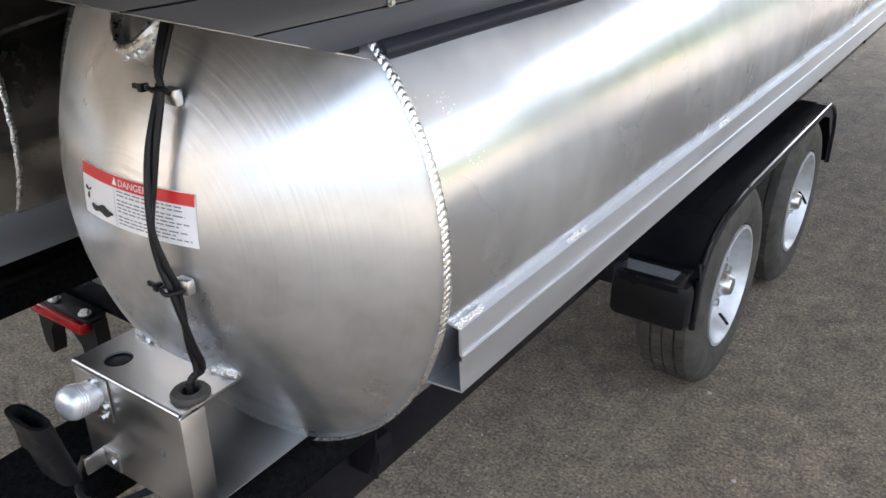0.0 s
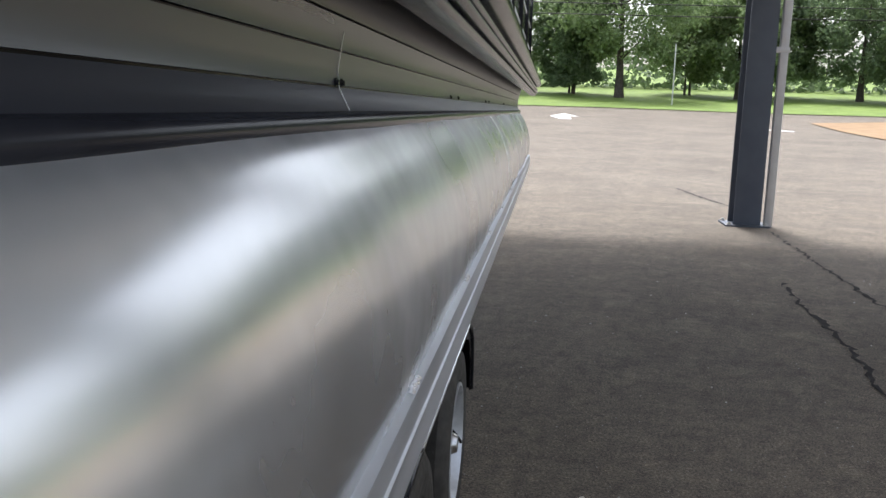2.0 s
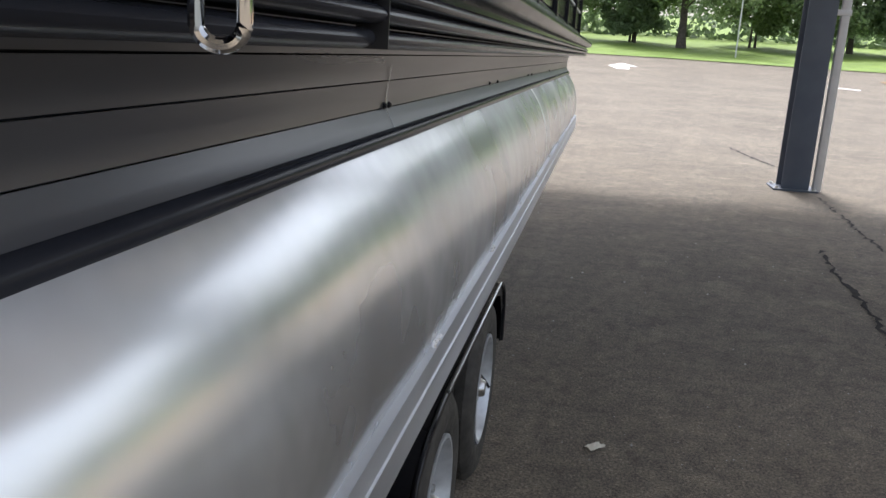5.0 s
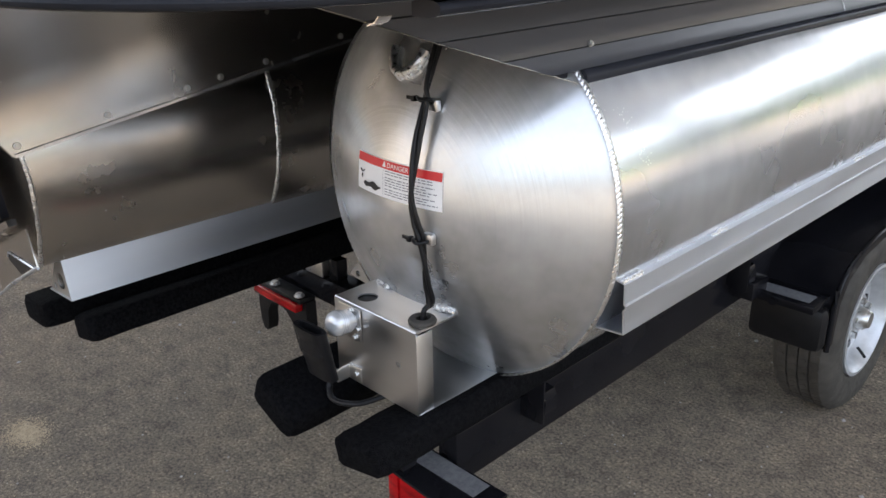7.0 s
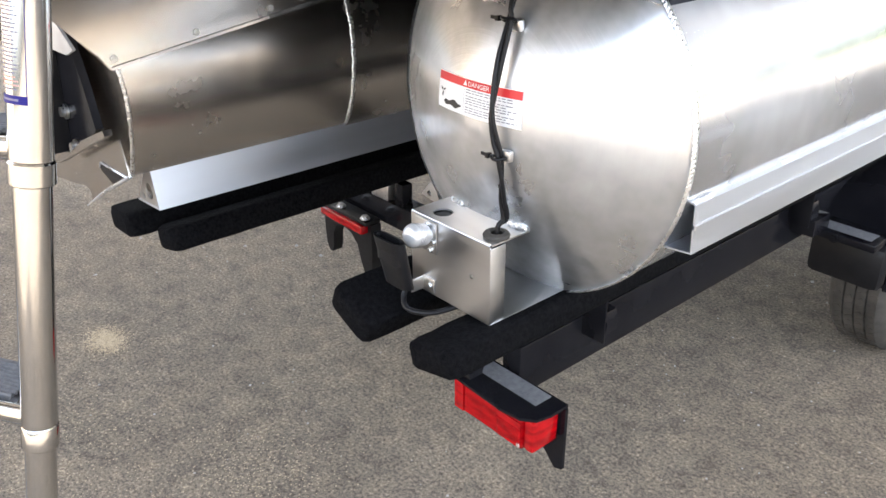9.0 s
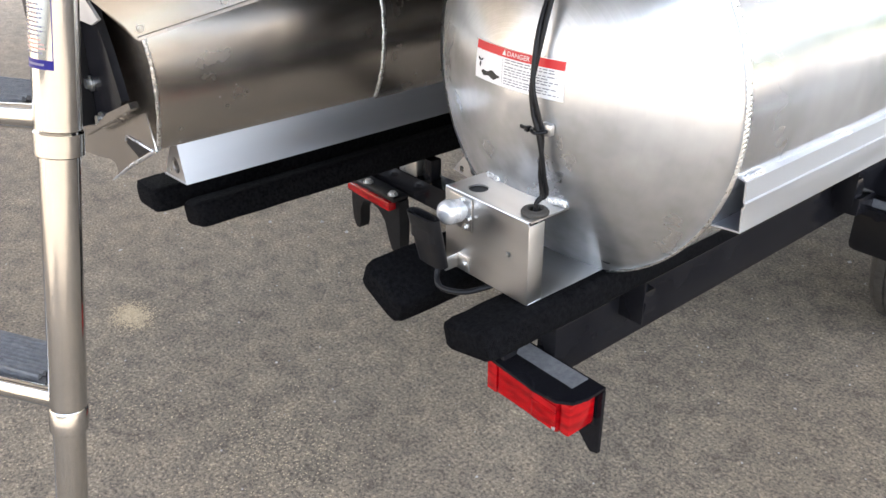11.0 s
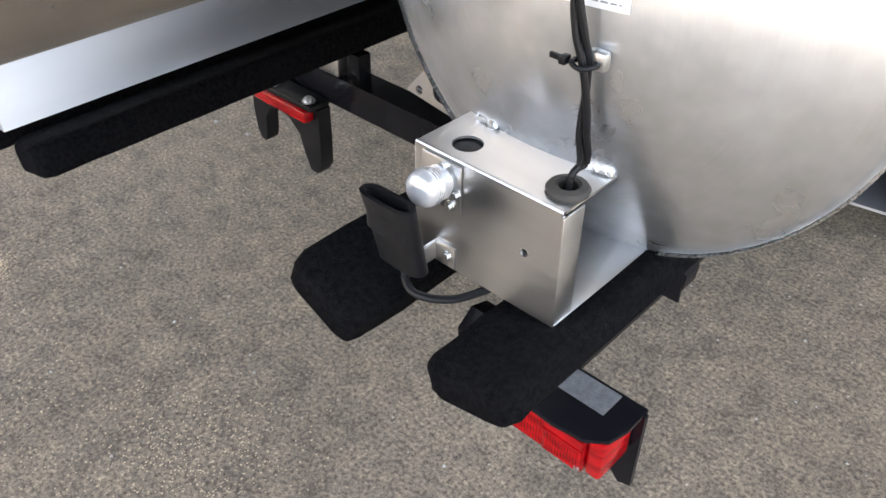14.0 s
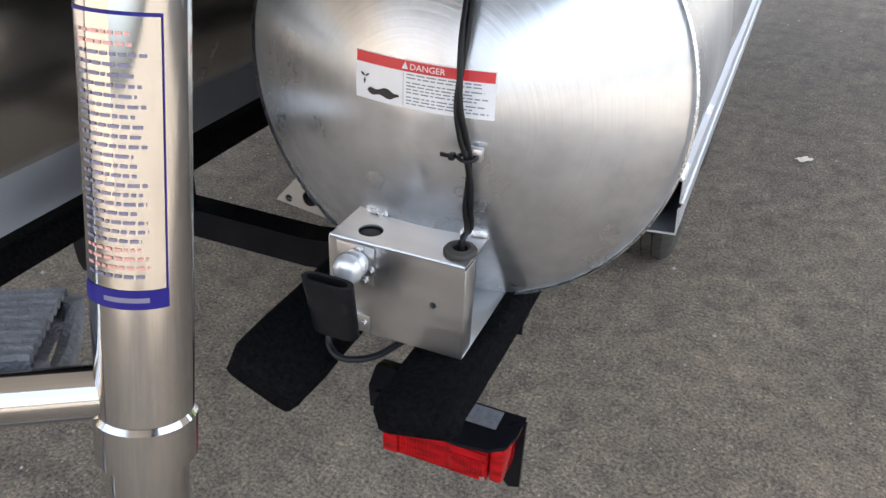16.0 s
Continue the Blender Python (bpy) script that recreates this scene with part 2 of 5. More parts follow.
def asphalt_material():
    m, n, l, b = nodes_of("asphalt")
    big = noise_node(n, l, 0.35, 5.0)
    mid = noise_node(n, l, 2.6, 8.0, None, 0.68)
    fine = noise_node(n, l, 110.0, 7.0, None, 0.82)
    patch = noise_node(n, l, 3.2, 6.0, None, 0.7)
    base = ramp(n, [(0.30, (0.126, 0.108, 0.088)), (0.72, (0.214, 0.185, 0.150))])
    l.new(big.outputs["Fac"], base.inputs["Fac"])
    dust = ramp(n, [(0.52, (0, 0, 0)), (0.70, (1, 1, 1))])
    l.new(mid.outputs["Fac"], dust.inputs["Fac"])
    mix = n.new("ShaderNodeMixRGB")
    mix.inputs["Color2"].default_value = (0.245, 0.212, 0.168, 1)
    l.new(dust.outputs["Color"], mix.inputs["Fac"])
    l.new(base.outputs["Color"], mix.inputs["Color1"])
    agg = n.new("ShaderNodeTexVoronoi")
    agg.inputs["Scale"].default_value = 135.0
    cog = n.new("ShaderNodeTexCoord")
    l.new(cog.outputs["Object"], agg.inputs["Vector"])
    one = n.new("ShaderNodeSeparateXYZ")
    l.new(agg.outputs["Color"], one.inputs[0])
    stone = ramp(n, [(0.0, (0.42, 0.42, 0.42)), (0.45, (0.85, 0.85, 0.84)), (0.8, (1.25, 1.23, 1.18)), (0.93, (1.6, 1.56, 1.48)), (1.0, (2.0, 1.95, 1.85))])
    l.new(one.outputs[0], stone.inputs["Fac"])
    mul3 = n.new("ShaderNodeMixRGB")
    mul3.blend_type = 'MULTIPLY'
    mul3.inputs["Fac"].default_value = 0.55
    l.new(mix.outputs["Color"], mul3.inputs["Color1"])
    l.new(stone.outputs["Color"], mul3.inputs["Color2"])
    grain = ramp(n, [(0.36, (0.22, 0.22, 0.22)), (0.45, (0.66, 0.66, 0.66)), (0.51, (1.03, 1.03, 1.03)), (0.58, (1.36, 1.35, 1.32)), (0.67, (2.4, 2.34, 2.24))])
    l.new(fine.outputs["Fac"], grain.inputs["Fac"])
    mul = n.new("ShaderNodeMixRGB")
    mul.blend_type = 'MULTIPLY'
    mul.inputs["Fac"].default_value = 1.0
    l.new(mul3.outputs["Color"], mul.inputs["Color1"])
    l.new(grain.outputs["Color"], mul.inputs["Color2"])
    tone = ramp(n, [(0.32, (0.78, 0.78, 0.79)), (0.68, (1.22, 1.20, 1.16))])
    l.new(patch.outputs["Fac"], tone.inputs["Fac"])
    mul2 = n.new("ShaderNodeMixRGB")
    mul2.blend_type = 'MULTIPLY'
    mul2.inputs["Fac"].default_value = 1.0
    l.new(mul.outputs["Color"], mul2.inputs["Color1"])
    l.new(tone.outputs["Color"], mul2.inputs["Color2"])
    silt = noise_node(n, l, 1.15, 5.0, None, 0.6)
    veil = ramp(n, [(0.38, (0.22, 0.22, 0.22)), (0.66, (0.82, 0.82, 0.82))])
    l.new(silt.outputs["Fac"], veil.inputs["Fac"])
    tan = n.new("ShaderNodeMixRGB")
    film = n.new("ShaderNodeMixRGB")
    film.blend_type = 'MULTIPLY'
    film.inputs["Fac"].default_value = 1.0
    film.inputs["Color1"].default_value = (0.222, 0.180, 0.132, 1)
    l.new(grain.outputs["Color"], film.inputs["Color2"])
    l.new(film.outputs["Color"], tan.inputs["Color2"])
    # towards the bow the colour darkens and cools and the tan film thins, raggedly
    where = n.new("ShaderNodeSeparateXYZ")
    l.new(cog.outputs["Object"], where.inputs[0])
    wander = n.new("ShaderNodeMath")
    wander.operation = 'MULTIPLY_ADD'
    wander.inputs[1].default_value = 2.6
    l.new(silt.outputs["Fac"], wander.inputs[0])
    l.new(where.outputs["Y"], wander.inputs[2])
    toward_bow = n.new("ShaderNodeMapRange")
    toward_bow.inputs["From Min"].default_value, toward_bow.inputs["From Max"].default_value = 1.6, 5.2
    l.new(wander.outputs[0], toward_bow.inputs["Value"])
    dark_tint = n.new("ShaderNodeMixRGB")
    dark_tint.blend_type = 'MULTIPLY'
    dark_tint.inputs["Color2"].default_value = (0.72, 0.74, 0.80, 1)
    l.new(toward_bow.outputs[0], dark_tint.inputs["Fac"])
    l.new(mul2.outputs["Color"], dark_tint.inputs["Color1"])
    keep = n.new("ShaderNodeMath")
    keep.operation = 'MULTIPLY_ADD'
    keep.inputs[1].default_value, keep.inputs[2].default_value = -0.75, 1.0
    l.new(toward_bow.outputs[0], keep.inputs[0])
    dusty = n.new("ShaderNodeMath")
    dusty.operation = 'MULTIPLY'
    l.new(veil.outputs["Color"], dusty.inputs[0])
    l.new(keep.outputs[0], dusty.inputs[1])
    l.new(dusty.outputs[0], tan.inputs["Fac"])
    l.new(dark_tint.outputs["Color"], tan.inputs["Color1"])
    vor = n.new("ShaderNodeTexVoronoi")
    vor.inputs["Scale"].default_value = 60.0
    co = n.new("ShaderNodeTexCoord")
    l.new(co.outputs["Object"], vor.inputs["Vector"])
    dots = ramp(n, [(0.0, (1, 1, 1)), (0.10, (1, 1, 1)), (0.15, (0, 0, 0))])
    l.new(vor.outputs["Distance"], dots.inputs["Fac"])
    pick = n.new("ShaderNodeSeparateXYZ")
    l.new(vor.outputs["Color"], pick.inputs[0])
    few = n.new("ShaderNodeMath")
    few.operation = 'GREATER_THAN'
    few.inputs[1].default_value = 0.965
    l.new(pick.outputs[0], few.inputs[0])
    both = n.new("ShaderNodeMath")
    both.operation = 'MULTIPLY'
    l.new(dots.outputs["Color"], both.inputs[0])
    l.new(few.outputs[0], both.inputs[1])
    peb = n.new("ShaderNodeMixRGB")
    peb.inputs["Color2"].default_value = (0.42, 0.39, 0.34, 1)
    l.new(both.outputs[0], peb.inputs["Fac"])
    l.new(tan.outputs["Color"], peb.inputs["Color1"])
    clot = noise_node(n, l, 13.0, 6.0, None, 0.7)
    worn = ramp(n, [(0.28, (0.58, 0.58, 0.59)), (0.50, (1.0, 1.0, 1.0)), (0.74, (1.30, 1.28, 1.22))])
    l.new(clot.outputs["Fac"], worn.inputs["Fac"])
    last = n.new("ShaderNodeMixRGB")
    last.blend_type = 'MULTIPLY'
    last.inputs["Fac"].default_value = 1.0
    l.new(peb.outputs["Color"], last.inputs["Color1"])
    l.new(worn.outputs["Color"], last.inputs["Color2"])
    l.new(last.outputs["Color"], b.inputs["Base Color"])
    b.inputs["Roughness"].default_value = 0.85
    b.inputs["Specular IOR Level"].default_value = 0.3
    bp = n.new("ShaderNodeBump")
    bp.inputs["Strength"].default_value = 0.9
    bp.inputs["Distance"].default_value = 0.004
    l.new(fine.outputs["Fac"], bp.inputs["Height"])
    l.new(bp.outputs[0], b.inputs["Normal"])
    return m


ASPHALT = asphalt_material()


# ---- builders ----
def part(name, bm, material, parent=None, label="", smooth=True):
    me = bpy.data.meshes.new(name)
    bmesh.ops.recalc_face_normals(bm, faces=bm.faces)
    bm.to_mesh(me)
    bm.free()
    me.materials.append(material)
    if smooth:
        me.shade_smooth()
        me.set_sharp_from_angle(angle=radians(35))
    ob = new(name, me)
    if parent is not None:
        ob.parent = parent
    if label:
        ob["label"] = label
    return ob


def thing(name, label, category, group="", kind="", at=(0, 0, 0)):
    ob = new(name)
    ob.location = at
    return tagged(ob, label, category, group, kind)


def add_box(bm, x0, x1, y0, y1, z0, z1, bevel=0.0, m=None):
    before = set(bm.verts)
    r = bmesh.ops.create_cube(bm, size=1.0)
    for v in r["verts"]:
        v.co = Vector(((x0 + x1) / 2 + v.co.x * (x1 - x0), (y0 + y1) / 2 + v.co.y * (y1 - y0), (z0 + z1) / 2 + v.co.z * (z1 - z0)))
    if bevel:
        es = list({e for v in r["verts"] for e in v.link_edges})
        bmesh.ops.bevel(bm, geom=es, offset=bevel, segments=2, affect='EDGES', profile=0.5)
    if m is not None:
        for v in [v for v in bm.verts if v not in before]:
            v.co = m @ v.co
    return bm


def box(x0, x1, y0, y1, z0, z1, bevel=0.0, m=None):
    return add_box(bmesh.new(), x0, x1, y0, y1, z0, z1, bevel, m)


def prism(profile, y0, y1, axis='Y', cap=True, steps=1, y_of=None):
    """Closed profile of (a, z) run along y (or of (y, z) along x)."""
    bm = bmesh.new()
    rings = []
    for k in range(steps + 1):
        s = y0 + (y1 - y0) * k / steps
        row = []
        for a, z in profile:
            d = y_of(a, z) if (y_of and k == 0) else 0.0
            row.append(bm.verts.new((a, s + d, z) if axis == 'Y' else (s, a, z)))
        rings.append(row)
    n = len(profile)
    for r0, r1 in zip(rings, rings[1:]):
        for i in range(n):
            bm.faces.new((r0[i], r0[(i + 1) % n], r1[(i + 1) % n], r1[i]))
    if cap:
        bm.faces.new(rings[0])
        bm.faces.new(rings[-1][::-1])
    return bm


def strip(line, t):
    """Closed profile of an open line of (x, z) points with thickness t towards its inner side."""
    out = []
    for i, p in enumerate(line):
        a, b = line[max(i - 1, 0)], line[min(i + 1, len(line) - 1)]
        d = Vector((b[0] - a[0], b[1] - a[1])).normalized()
        out.append((p[0] - d.y * t, p[1] + d.x * t))
    return list(line) + out[::-1]


def sweep(points, radius, seg=12, bm=None, closed=False, squash=None):
    """A round bar along points."""
    bm = bm or bmesh.new()
    pts = [Vector(p) for p in points]
    rings, up = [], Vector((0.13, 0.21, 0.97)).normalized()
    for i, p in enumerate(pts):
        a = pts[i - 1] if (i or closed) else p
        b = pts[(i + 1) % len(pts)] if (i < len(pts) - 1 or closed) else p
        d = (b - a).normalized()
        s = d.cross(up)
        if s.length < 0.1:
            s = d.cross(Vector((1, 0, 0)))
        s.normalize()
        w = s.cross(d)
        r = radius[i] if isinstance(radius, (list, tuple)) else radius
        rings.append([bm.verts.new(p + s * r * math.cos(2 * math.pi * k / seg) + w * r * math.sin(2 * math.pi * k / seg)) for k in range(seg)])
    pairs = list(zip(rings, rings[1:])) + ([(rings[-1], rings[0])] if closed else [])
    for r0, r1 in pairs:
        for k in range(seg):
            bm.faces.new((r0[k], r0[(k + 1) % seg], r1[(k + 1) % seg], r1[k]))
    if not closed:
        bm.faces.new(rings[0][::-1])
        bm.faces.new(rings[-1])
    return bm


def turned(profile, seg=64, bm=None, centre=(0, 0, 0), axis='Y', start=0.0, sweep_angle=2 * math.pi):
    """Profile of (radius, along) turned about an axis through centre."""
    bm = bm or bmesh.new()
    c = Vector(centre)
    full = abs(sweep_angle - 2 * math.pi) < 1e-6
    count = seg if full else seg + 1
    rings = []
    for r, s in profile:
        row = []
        for k in range(count):
            a = start + sweep_angle * k / seg
            u, v = r * math.cos(a), r * math.sin(a)
            p = {'Y': (u, s, v), 'X': (s, u, v), 'Z': (u, v, s)}[axis]
            row.append(bm.verts.new(c + Vector(p)))
        rings.append(row)
    for r0, r1 in zip(rings, rings[1:]):
        for k in range(seg):
            k1 = (k + 1) % count
            bm.faces.new((r0[k], r0[k1], r1[k1], r1[k]))
    bmesh.ops.remove_doubles(bm, verts=bm.verts, dist=1e-6)
    return bm


def bolt(bm, at, direction, r=0.005, h=0.004):
    """Hex head with a washer, facing along direction."""
    m = Matrix.Translation(at) @ Vector(direction).to_track_quat('Z', 'Y').to_matrix().to_4x4()
    for seg, rr, z0, z1 in ((16, r * 1.5, 0.0, h * 0.35), (6, r, h * 0.35, h)):
        ring = [[bm.verts.new(m @ Vector((rr * math.cos(2 * math.pi * k / seg), rr * math.sin(2 * math.pi * k / seg), z))) for k in range(seg)] for z in (z0, z1)]
        for k in range(seg):
            bm.faces.new((ring[0][k], ring[0][(k + 1) % seg], ring[1][(k + 1) % seg], ring[1][k]))
        bm.faces.new(ring[1])
    return bm


def weld_ring(centre, radius, a0, a1, pitch, width, height, rough=0.0, seed=1):
    """Overlapping ripples of a weld bead laid round a tube about the y axis."""
    rnd = random.Random(seed)
    verts, faces = [], []
    count = int(radius * (a1 - a0) / pitch)
    for i in range(count):
        a = a0 + (a1 - a0) * i / count + rnd.uniform(-0.06, 0.06) * (1 + 3 * rough) * pitch / radius
        wv = width * (1 + rnd.uniform(-0.04, 0.04) * (1 + 3 * rough))
        off = rnd.uniform(-1, 1) * 0.0004 * (1 + 6 * rough)
        base = len(verts)
        ring = []
        for lev, (f, h) in enumerate(((1.0, -0.25), (0.82, 0.6), (0.45, 1.0))):
            for k in range(10):
                q = 2 * math.pi * k / 10
                du = math.cos(q) * f * pitch * 1.3
                dv = math.sin(q) * f * wv * 0.5 + off
                lift = height * h * (1.0 + 0.55 * math.cos(q))
                aa, rr = a + du / radius, radius + lift
                verts.append((centre[0] + rr * math.cos(aa), centre[1] + dv, centre[2] + rr * math.sin(aa)))
        for lev in range(2):
            for k in range(10):
                p, q = base + lev * 10 + k, base + lev * 10 + (k + 1) % 10
                faces.append((p, q, q + 10, p + 10))
        faces.append(tuple(base + 20 + k for k in range(10)))
    me = bpy.data.meshes.new("weld_bead")
    me.from_pydata(verts, [], faces)
    me.shade_smooth()
    me.materials.append(WELD)
    return me


# ---- ground and surroundings ----
def rise(y):
    return 0.00062 * max(0.0, y - 12.0) ** 2 if y < 120 else 0.00062 * 108 ** 2


def build_ground():
    bm = bmesh.new()
    xs = [-900, -300, -100, -40, -10, 0, 10, 40, 100, 300, 900]
    ys = [-900, -200, -50, 0] + [10 + 4 * k for k in range(29)] + [200, 500, 1500]
    rows = [[bm.verts.new((x, y, rise(y))) for x in xs] for y in ys]
    for r0, r1 in zip(rows, rows[1:]):
        for i in range(len(xs) - 1):
            bm.faces.new((r0[i], r0[i + 1], r1[i + 1], r1[i]))
    tagged(part("ground", bm, ASPHALT), "dusty grey asphalt yard with pale grit, darker towards the bow", "asphalt", kind="structure")


def sheet_on_ground(name, outline, lift, material, label, category):
    bm = bmesh.new()
    vs = [bm.verts.new((x, y, rise(y) + lift)) for x, y in outline]
    bm.faces.new(vs)
    bmesh.ops.triangulate(bm, faces=bm.faces)
    bmesh.ops.subdivide_edges(bm, edges=bm.edges, cuts=5, use_grid_fill=True)
    for v in bm.verts:
        v.co.z = rise(v.co.y) + lift
    return tagged(part(name, bm, material, smooth=False), label, category, kind="structure")


build_ground()
sheet_on_ground("lawn", [(-200, 60), (4, 61), (14, 59.0), (40, 58), (220, 52), (260, 119), (-260, 119)], 0.05, GRASS, "bright green mown lawn beyond the yard", "lawn")
sheet_on_ground("straw_bed", [(15.0, 49.5), (14.3, 42), (14.2, 36), (13.9, 28.7), (14.4, 23), (30, 18), (90, 22), (90, 46), (40, 53.0), (20, 52.5)], 0.04, STRAW, "straw-covered bare soil beside the road", "soil")
sheet_on_ground("road_arrow", [(0.9, 47.0), (1.6, 47.0), (1.6, 50), (2.1, 50), (1.25, 53), (0.4, 50), (0.9, 50)], 0.012, MARKING, "worn white arrow painted on the asphalt", "road marking")
sheet_on_ground("road_line", [(10.6, 42.0), (11.8, 41.0), (12.0, 41.6), (10.8, 42.8)], 0.012, MARKING, "worn white dash painted on the asphalt", "road marking")


def canopy():
    # roof lies out of view; the columns and the ground's shadow edge imply it
    roof = thing("canopy_roof", "pale-lined steel canopy roof over the parking bay, rear deck added for shade", "roof", kind="structure", at=(0, 0, 0))
    part("roof_deck", box(-9.0, 8.6, 4.0, 10.4, 4.6, 4.75), ROOFING, roof)
    # unseen rear deck, added to shade the stern ground and end cap
    part("rear_shade_deck", box(-9.0, 2.9, -3.4, 3.999, 4.6, 4.75), ROOFING, roof)
    part("edge_beam", box(2.45, 2.8, -3.4, 9.955, 4.25, 4.598, 0.01), COLUMN_PAINT, roof)
    part("end_beam", box(-9.0, 8.6, 9.96, 10.2, 4.25, 4.598, 0.01), COLUMN_PAINT, roof)


canopy()


def column(x, y, h=4.25):
    col = thing("steel_column", "blue-grey painted steel column bolted to the ground", "column", "canopy columns", at=(x, y, 0))
    w, d, t = 0.30, 0.30, 0.014
    bm = box(-w / 2, w / 2, -d / 2, -d / 2 + t, 0.02, h, 0.003)
    add_box(bm, -w / 2, w / 2, d / 2 - t, d / 2, 0.02, h, 0.003)
    add_box(bm, -t / 2, t / 2, -d / 2 + t, d / 2 - t, 0.02, h)
    part("shaft", bm, COLUMN_PAINT, col)
    part("base_plate", box(-0.24, 0.24, -0.22, 0.22, 0.0, 0.02, 0.003), COLUMN_PAINT, col)
    for sx in (-0.2, 0.2):
        for sy in (-0.18, 0.18):
            bm = bolt(bmesh.new(), (sx, sy, 0.02), (0, 0, 1), 0.02, 0.025)
            part("anchor_bolt", bm, ZINC, col)
    return col


column(2.71, 9.83)
pipe = thing("downpipe", "pale painted metal downpipe beside a column", "pipe", at=(2.955, 9.75, 0))
part("pipe_run", box(-0.045, 0.045, -0.04, 0.04, 0.0, 4.25, 0.012), CONDUIT, pipe)
part("strap", box(-0.20, 0.055, -0.048, 0.048, 1.93, 1.99, 0.004), CONDUIT, pipe)

pad = thing("concrete_pad", "pale concrete footing block set in the asphalt", "footing", at=(2.58, 4.08, 0))
part("slab", box(-0.34, 0.5, -0.35, 0.35, 0.0, 0.035, 0.010), CONCRETE, pad)
post = thing("steel_column", "dark steel column bolted to a concrete footing", "column", "canopy columns", at=(2.78, 4.55, 0.0))
bm = box(-0.15, 0.15, -0.15, -0.136, 0.02, 4.17)
add_box(bm, -0.15, 0.15, 0.136, 0.15, 0.02, 4.17)
add_box(bm, -0.007, 0.007, -0.136, 0.136, 0.02, 4.17)
part("shaft", bm, COLUMN_PAINT, post)
part("base_plate", box(-0.22, 0.22, -0.2, 0.2, 0.0, 0.02, 0.003), ZINC, post)

# out-of-view tan wall behind the boat, added for tan reflections in the aluminium
reflected_wall = box(-16.0, -1.0, -10.2, -10.0, 0.0, 3.6)
tagged(part("wall_reflected", reflected_wall, surface("tan_siding", (0.40, 0.33, 0.25), (0.48, 0.40, 0.31), 1.5, (0.6, 0.8), 0.0, 0.1, 30.0)), "plain unseen tan wall, added for its reflection in the metal", "wall", kind="structure")


def crack(points, width, seed):
    """Thin dark crack sunk in the asphalt, drawn as a ragged ribbon."""
    rnd = random.Random(seed)
    pts = [Vector((*p, 0)) for p in points]
    fine = []
    for a, b in zip(pts, pts[1:]):
        n = max(2, int((b - a).length / 0.06))
        fine += [a.lerp(b, k / n) + Vector((rnd.uniform(-.03, .03), rnd.uniform(-.03, .03), 0)) for k in range(n)]
    bm = bmesh.new()
    rows = []
    for a, b in zip(fine, fine[1:]):
        d = (b - a).normalized()
        w = width * rnd.uniform(0.2, 1.4)
        rows.append([bm.verts.new(a + Vector((-d.y, d.x, 0)) * w + Vector((0, 0, 0.004))), bm.verts.new(a - Vector((-d.y, d.x, 0)) * w + Vector((0, 0, 0.004)))])
    for r0, r1 in zip(rows, rows[1:]):
        bm.faces.new((r0[0], r0[1], r1[1], r1[0]))
    tagged(part("asphalt_crack", bm, TAR), "dark tarred crack across the asphalt", "crack", "asphalt cracks", kind="structure")


TAR = surface("dark_tar", (0.026, 0.025, 0.026), (0.048, 0.046, 0.045), 12.0, (0.85, 0.95), 0.0, 0.4, 90.0, spec=0.1)
crack([(2.88, 9.35), (2.84, 8.3), (2.78, 7.3), (2.73, 5.9), (2.72, 5.2)], 0.016, 1)
crack([(2.24, 6.4), (2.19, 5.93), (2.13, 4.65), (2.0, 3.8), (1.9, 3.0)], 0.02, 2)
crack([(2.2, 20), (2.4, 16), (2.75, 13), (3.0, 11.5)], 0.03, 3)

# ---- pontoon boat ----
boat = thing("pontoon_boat", "black and bare aluminium pontoon boat resting on a trailer", "boat")
R, ZC, DEPTH = 0.321, 1.014, 0.143
SPECK0, SPECK1 = 0.53, 0.27
CX, CZ, CR = -0.943, 1.0, 0.343


def dish(r):
    return -DEPTH * (1 - (r / R) ** 2)


def on_cap(x, z, out=0.0):
    """A point of the dished end at (x, z), lifted by out along its normal."""
    dx, dz = x, z - ZC
    r = math.hypot(dx, dz)
    n = Vector((2 * DEPTH * dx / R ** 2, -1.0, 2 * DEPTH * dz / R ** 2)).normalized()
    return Vector((x, dish(r), z)) + n * out


def tube_shell(x, z, r, y0, y1, steps, seg=96):
    return turned([(r, y0 + (y1 - y0) * k / steps) for k in range(steps + 1)], seg, None, (x, 0, z))


def moved(ob, at):
    """Set a mesh's origin at a point, keeping the mesh where it is."""
    ob.data.transform(Matrix.Translation(-Vector(at)))
    ob.location = at
    return ob


def rolled(x, z, r, y0, y1, steps, seg=128, wave=0.0006, seed=0.0):
    """Rolled sheet tube: a shell with the slight waviness of thin sheet."""
    bm = tube_shell(x, z, r, y0, y1, steps, seg)
    for v in bm.verts:
        d = Vector((v.co.x - x, 0, v.co.z - z))
        k = min(1.0, (v.co.y - y0) / 0.12, (y1 - v.co.y) / 0.12)
        a = math.atan2(d.z, d.x)
        y = v.co.y + seed
        w = math.sin(7.3 * y + 1.3 + 2 * a) + 0.7 * math.sin(11.9 * y - 2.1 + 3 * a) + 0.45 * math.sin(17.3 * y + 0.4 - 2 * a)
        v.co += d.normalized() * (w * wave * max(0.0, k))
    return bm


pontoon = moved(part("pontoon", rolled(0, ZC, R, 0.0, 2.86, 110), ALU, boat, "bare mill-finish aluminium pontoon tube"), (0, 1.4, ZC))
origin = Vector((0, 1.4, ZC))


def fix(ob):
    """Keep a sub-part where it was built under a parent that has been moved."""
    ob.location = Vector(ob.location) - Vector(ob.parent.location)
    return ob


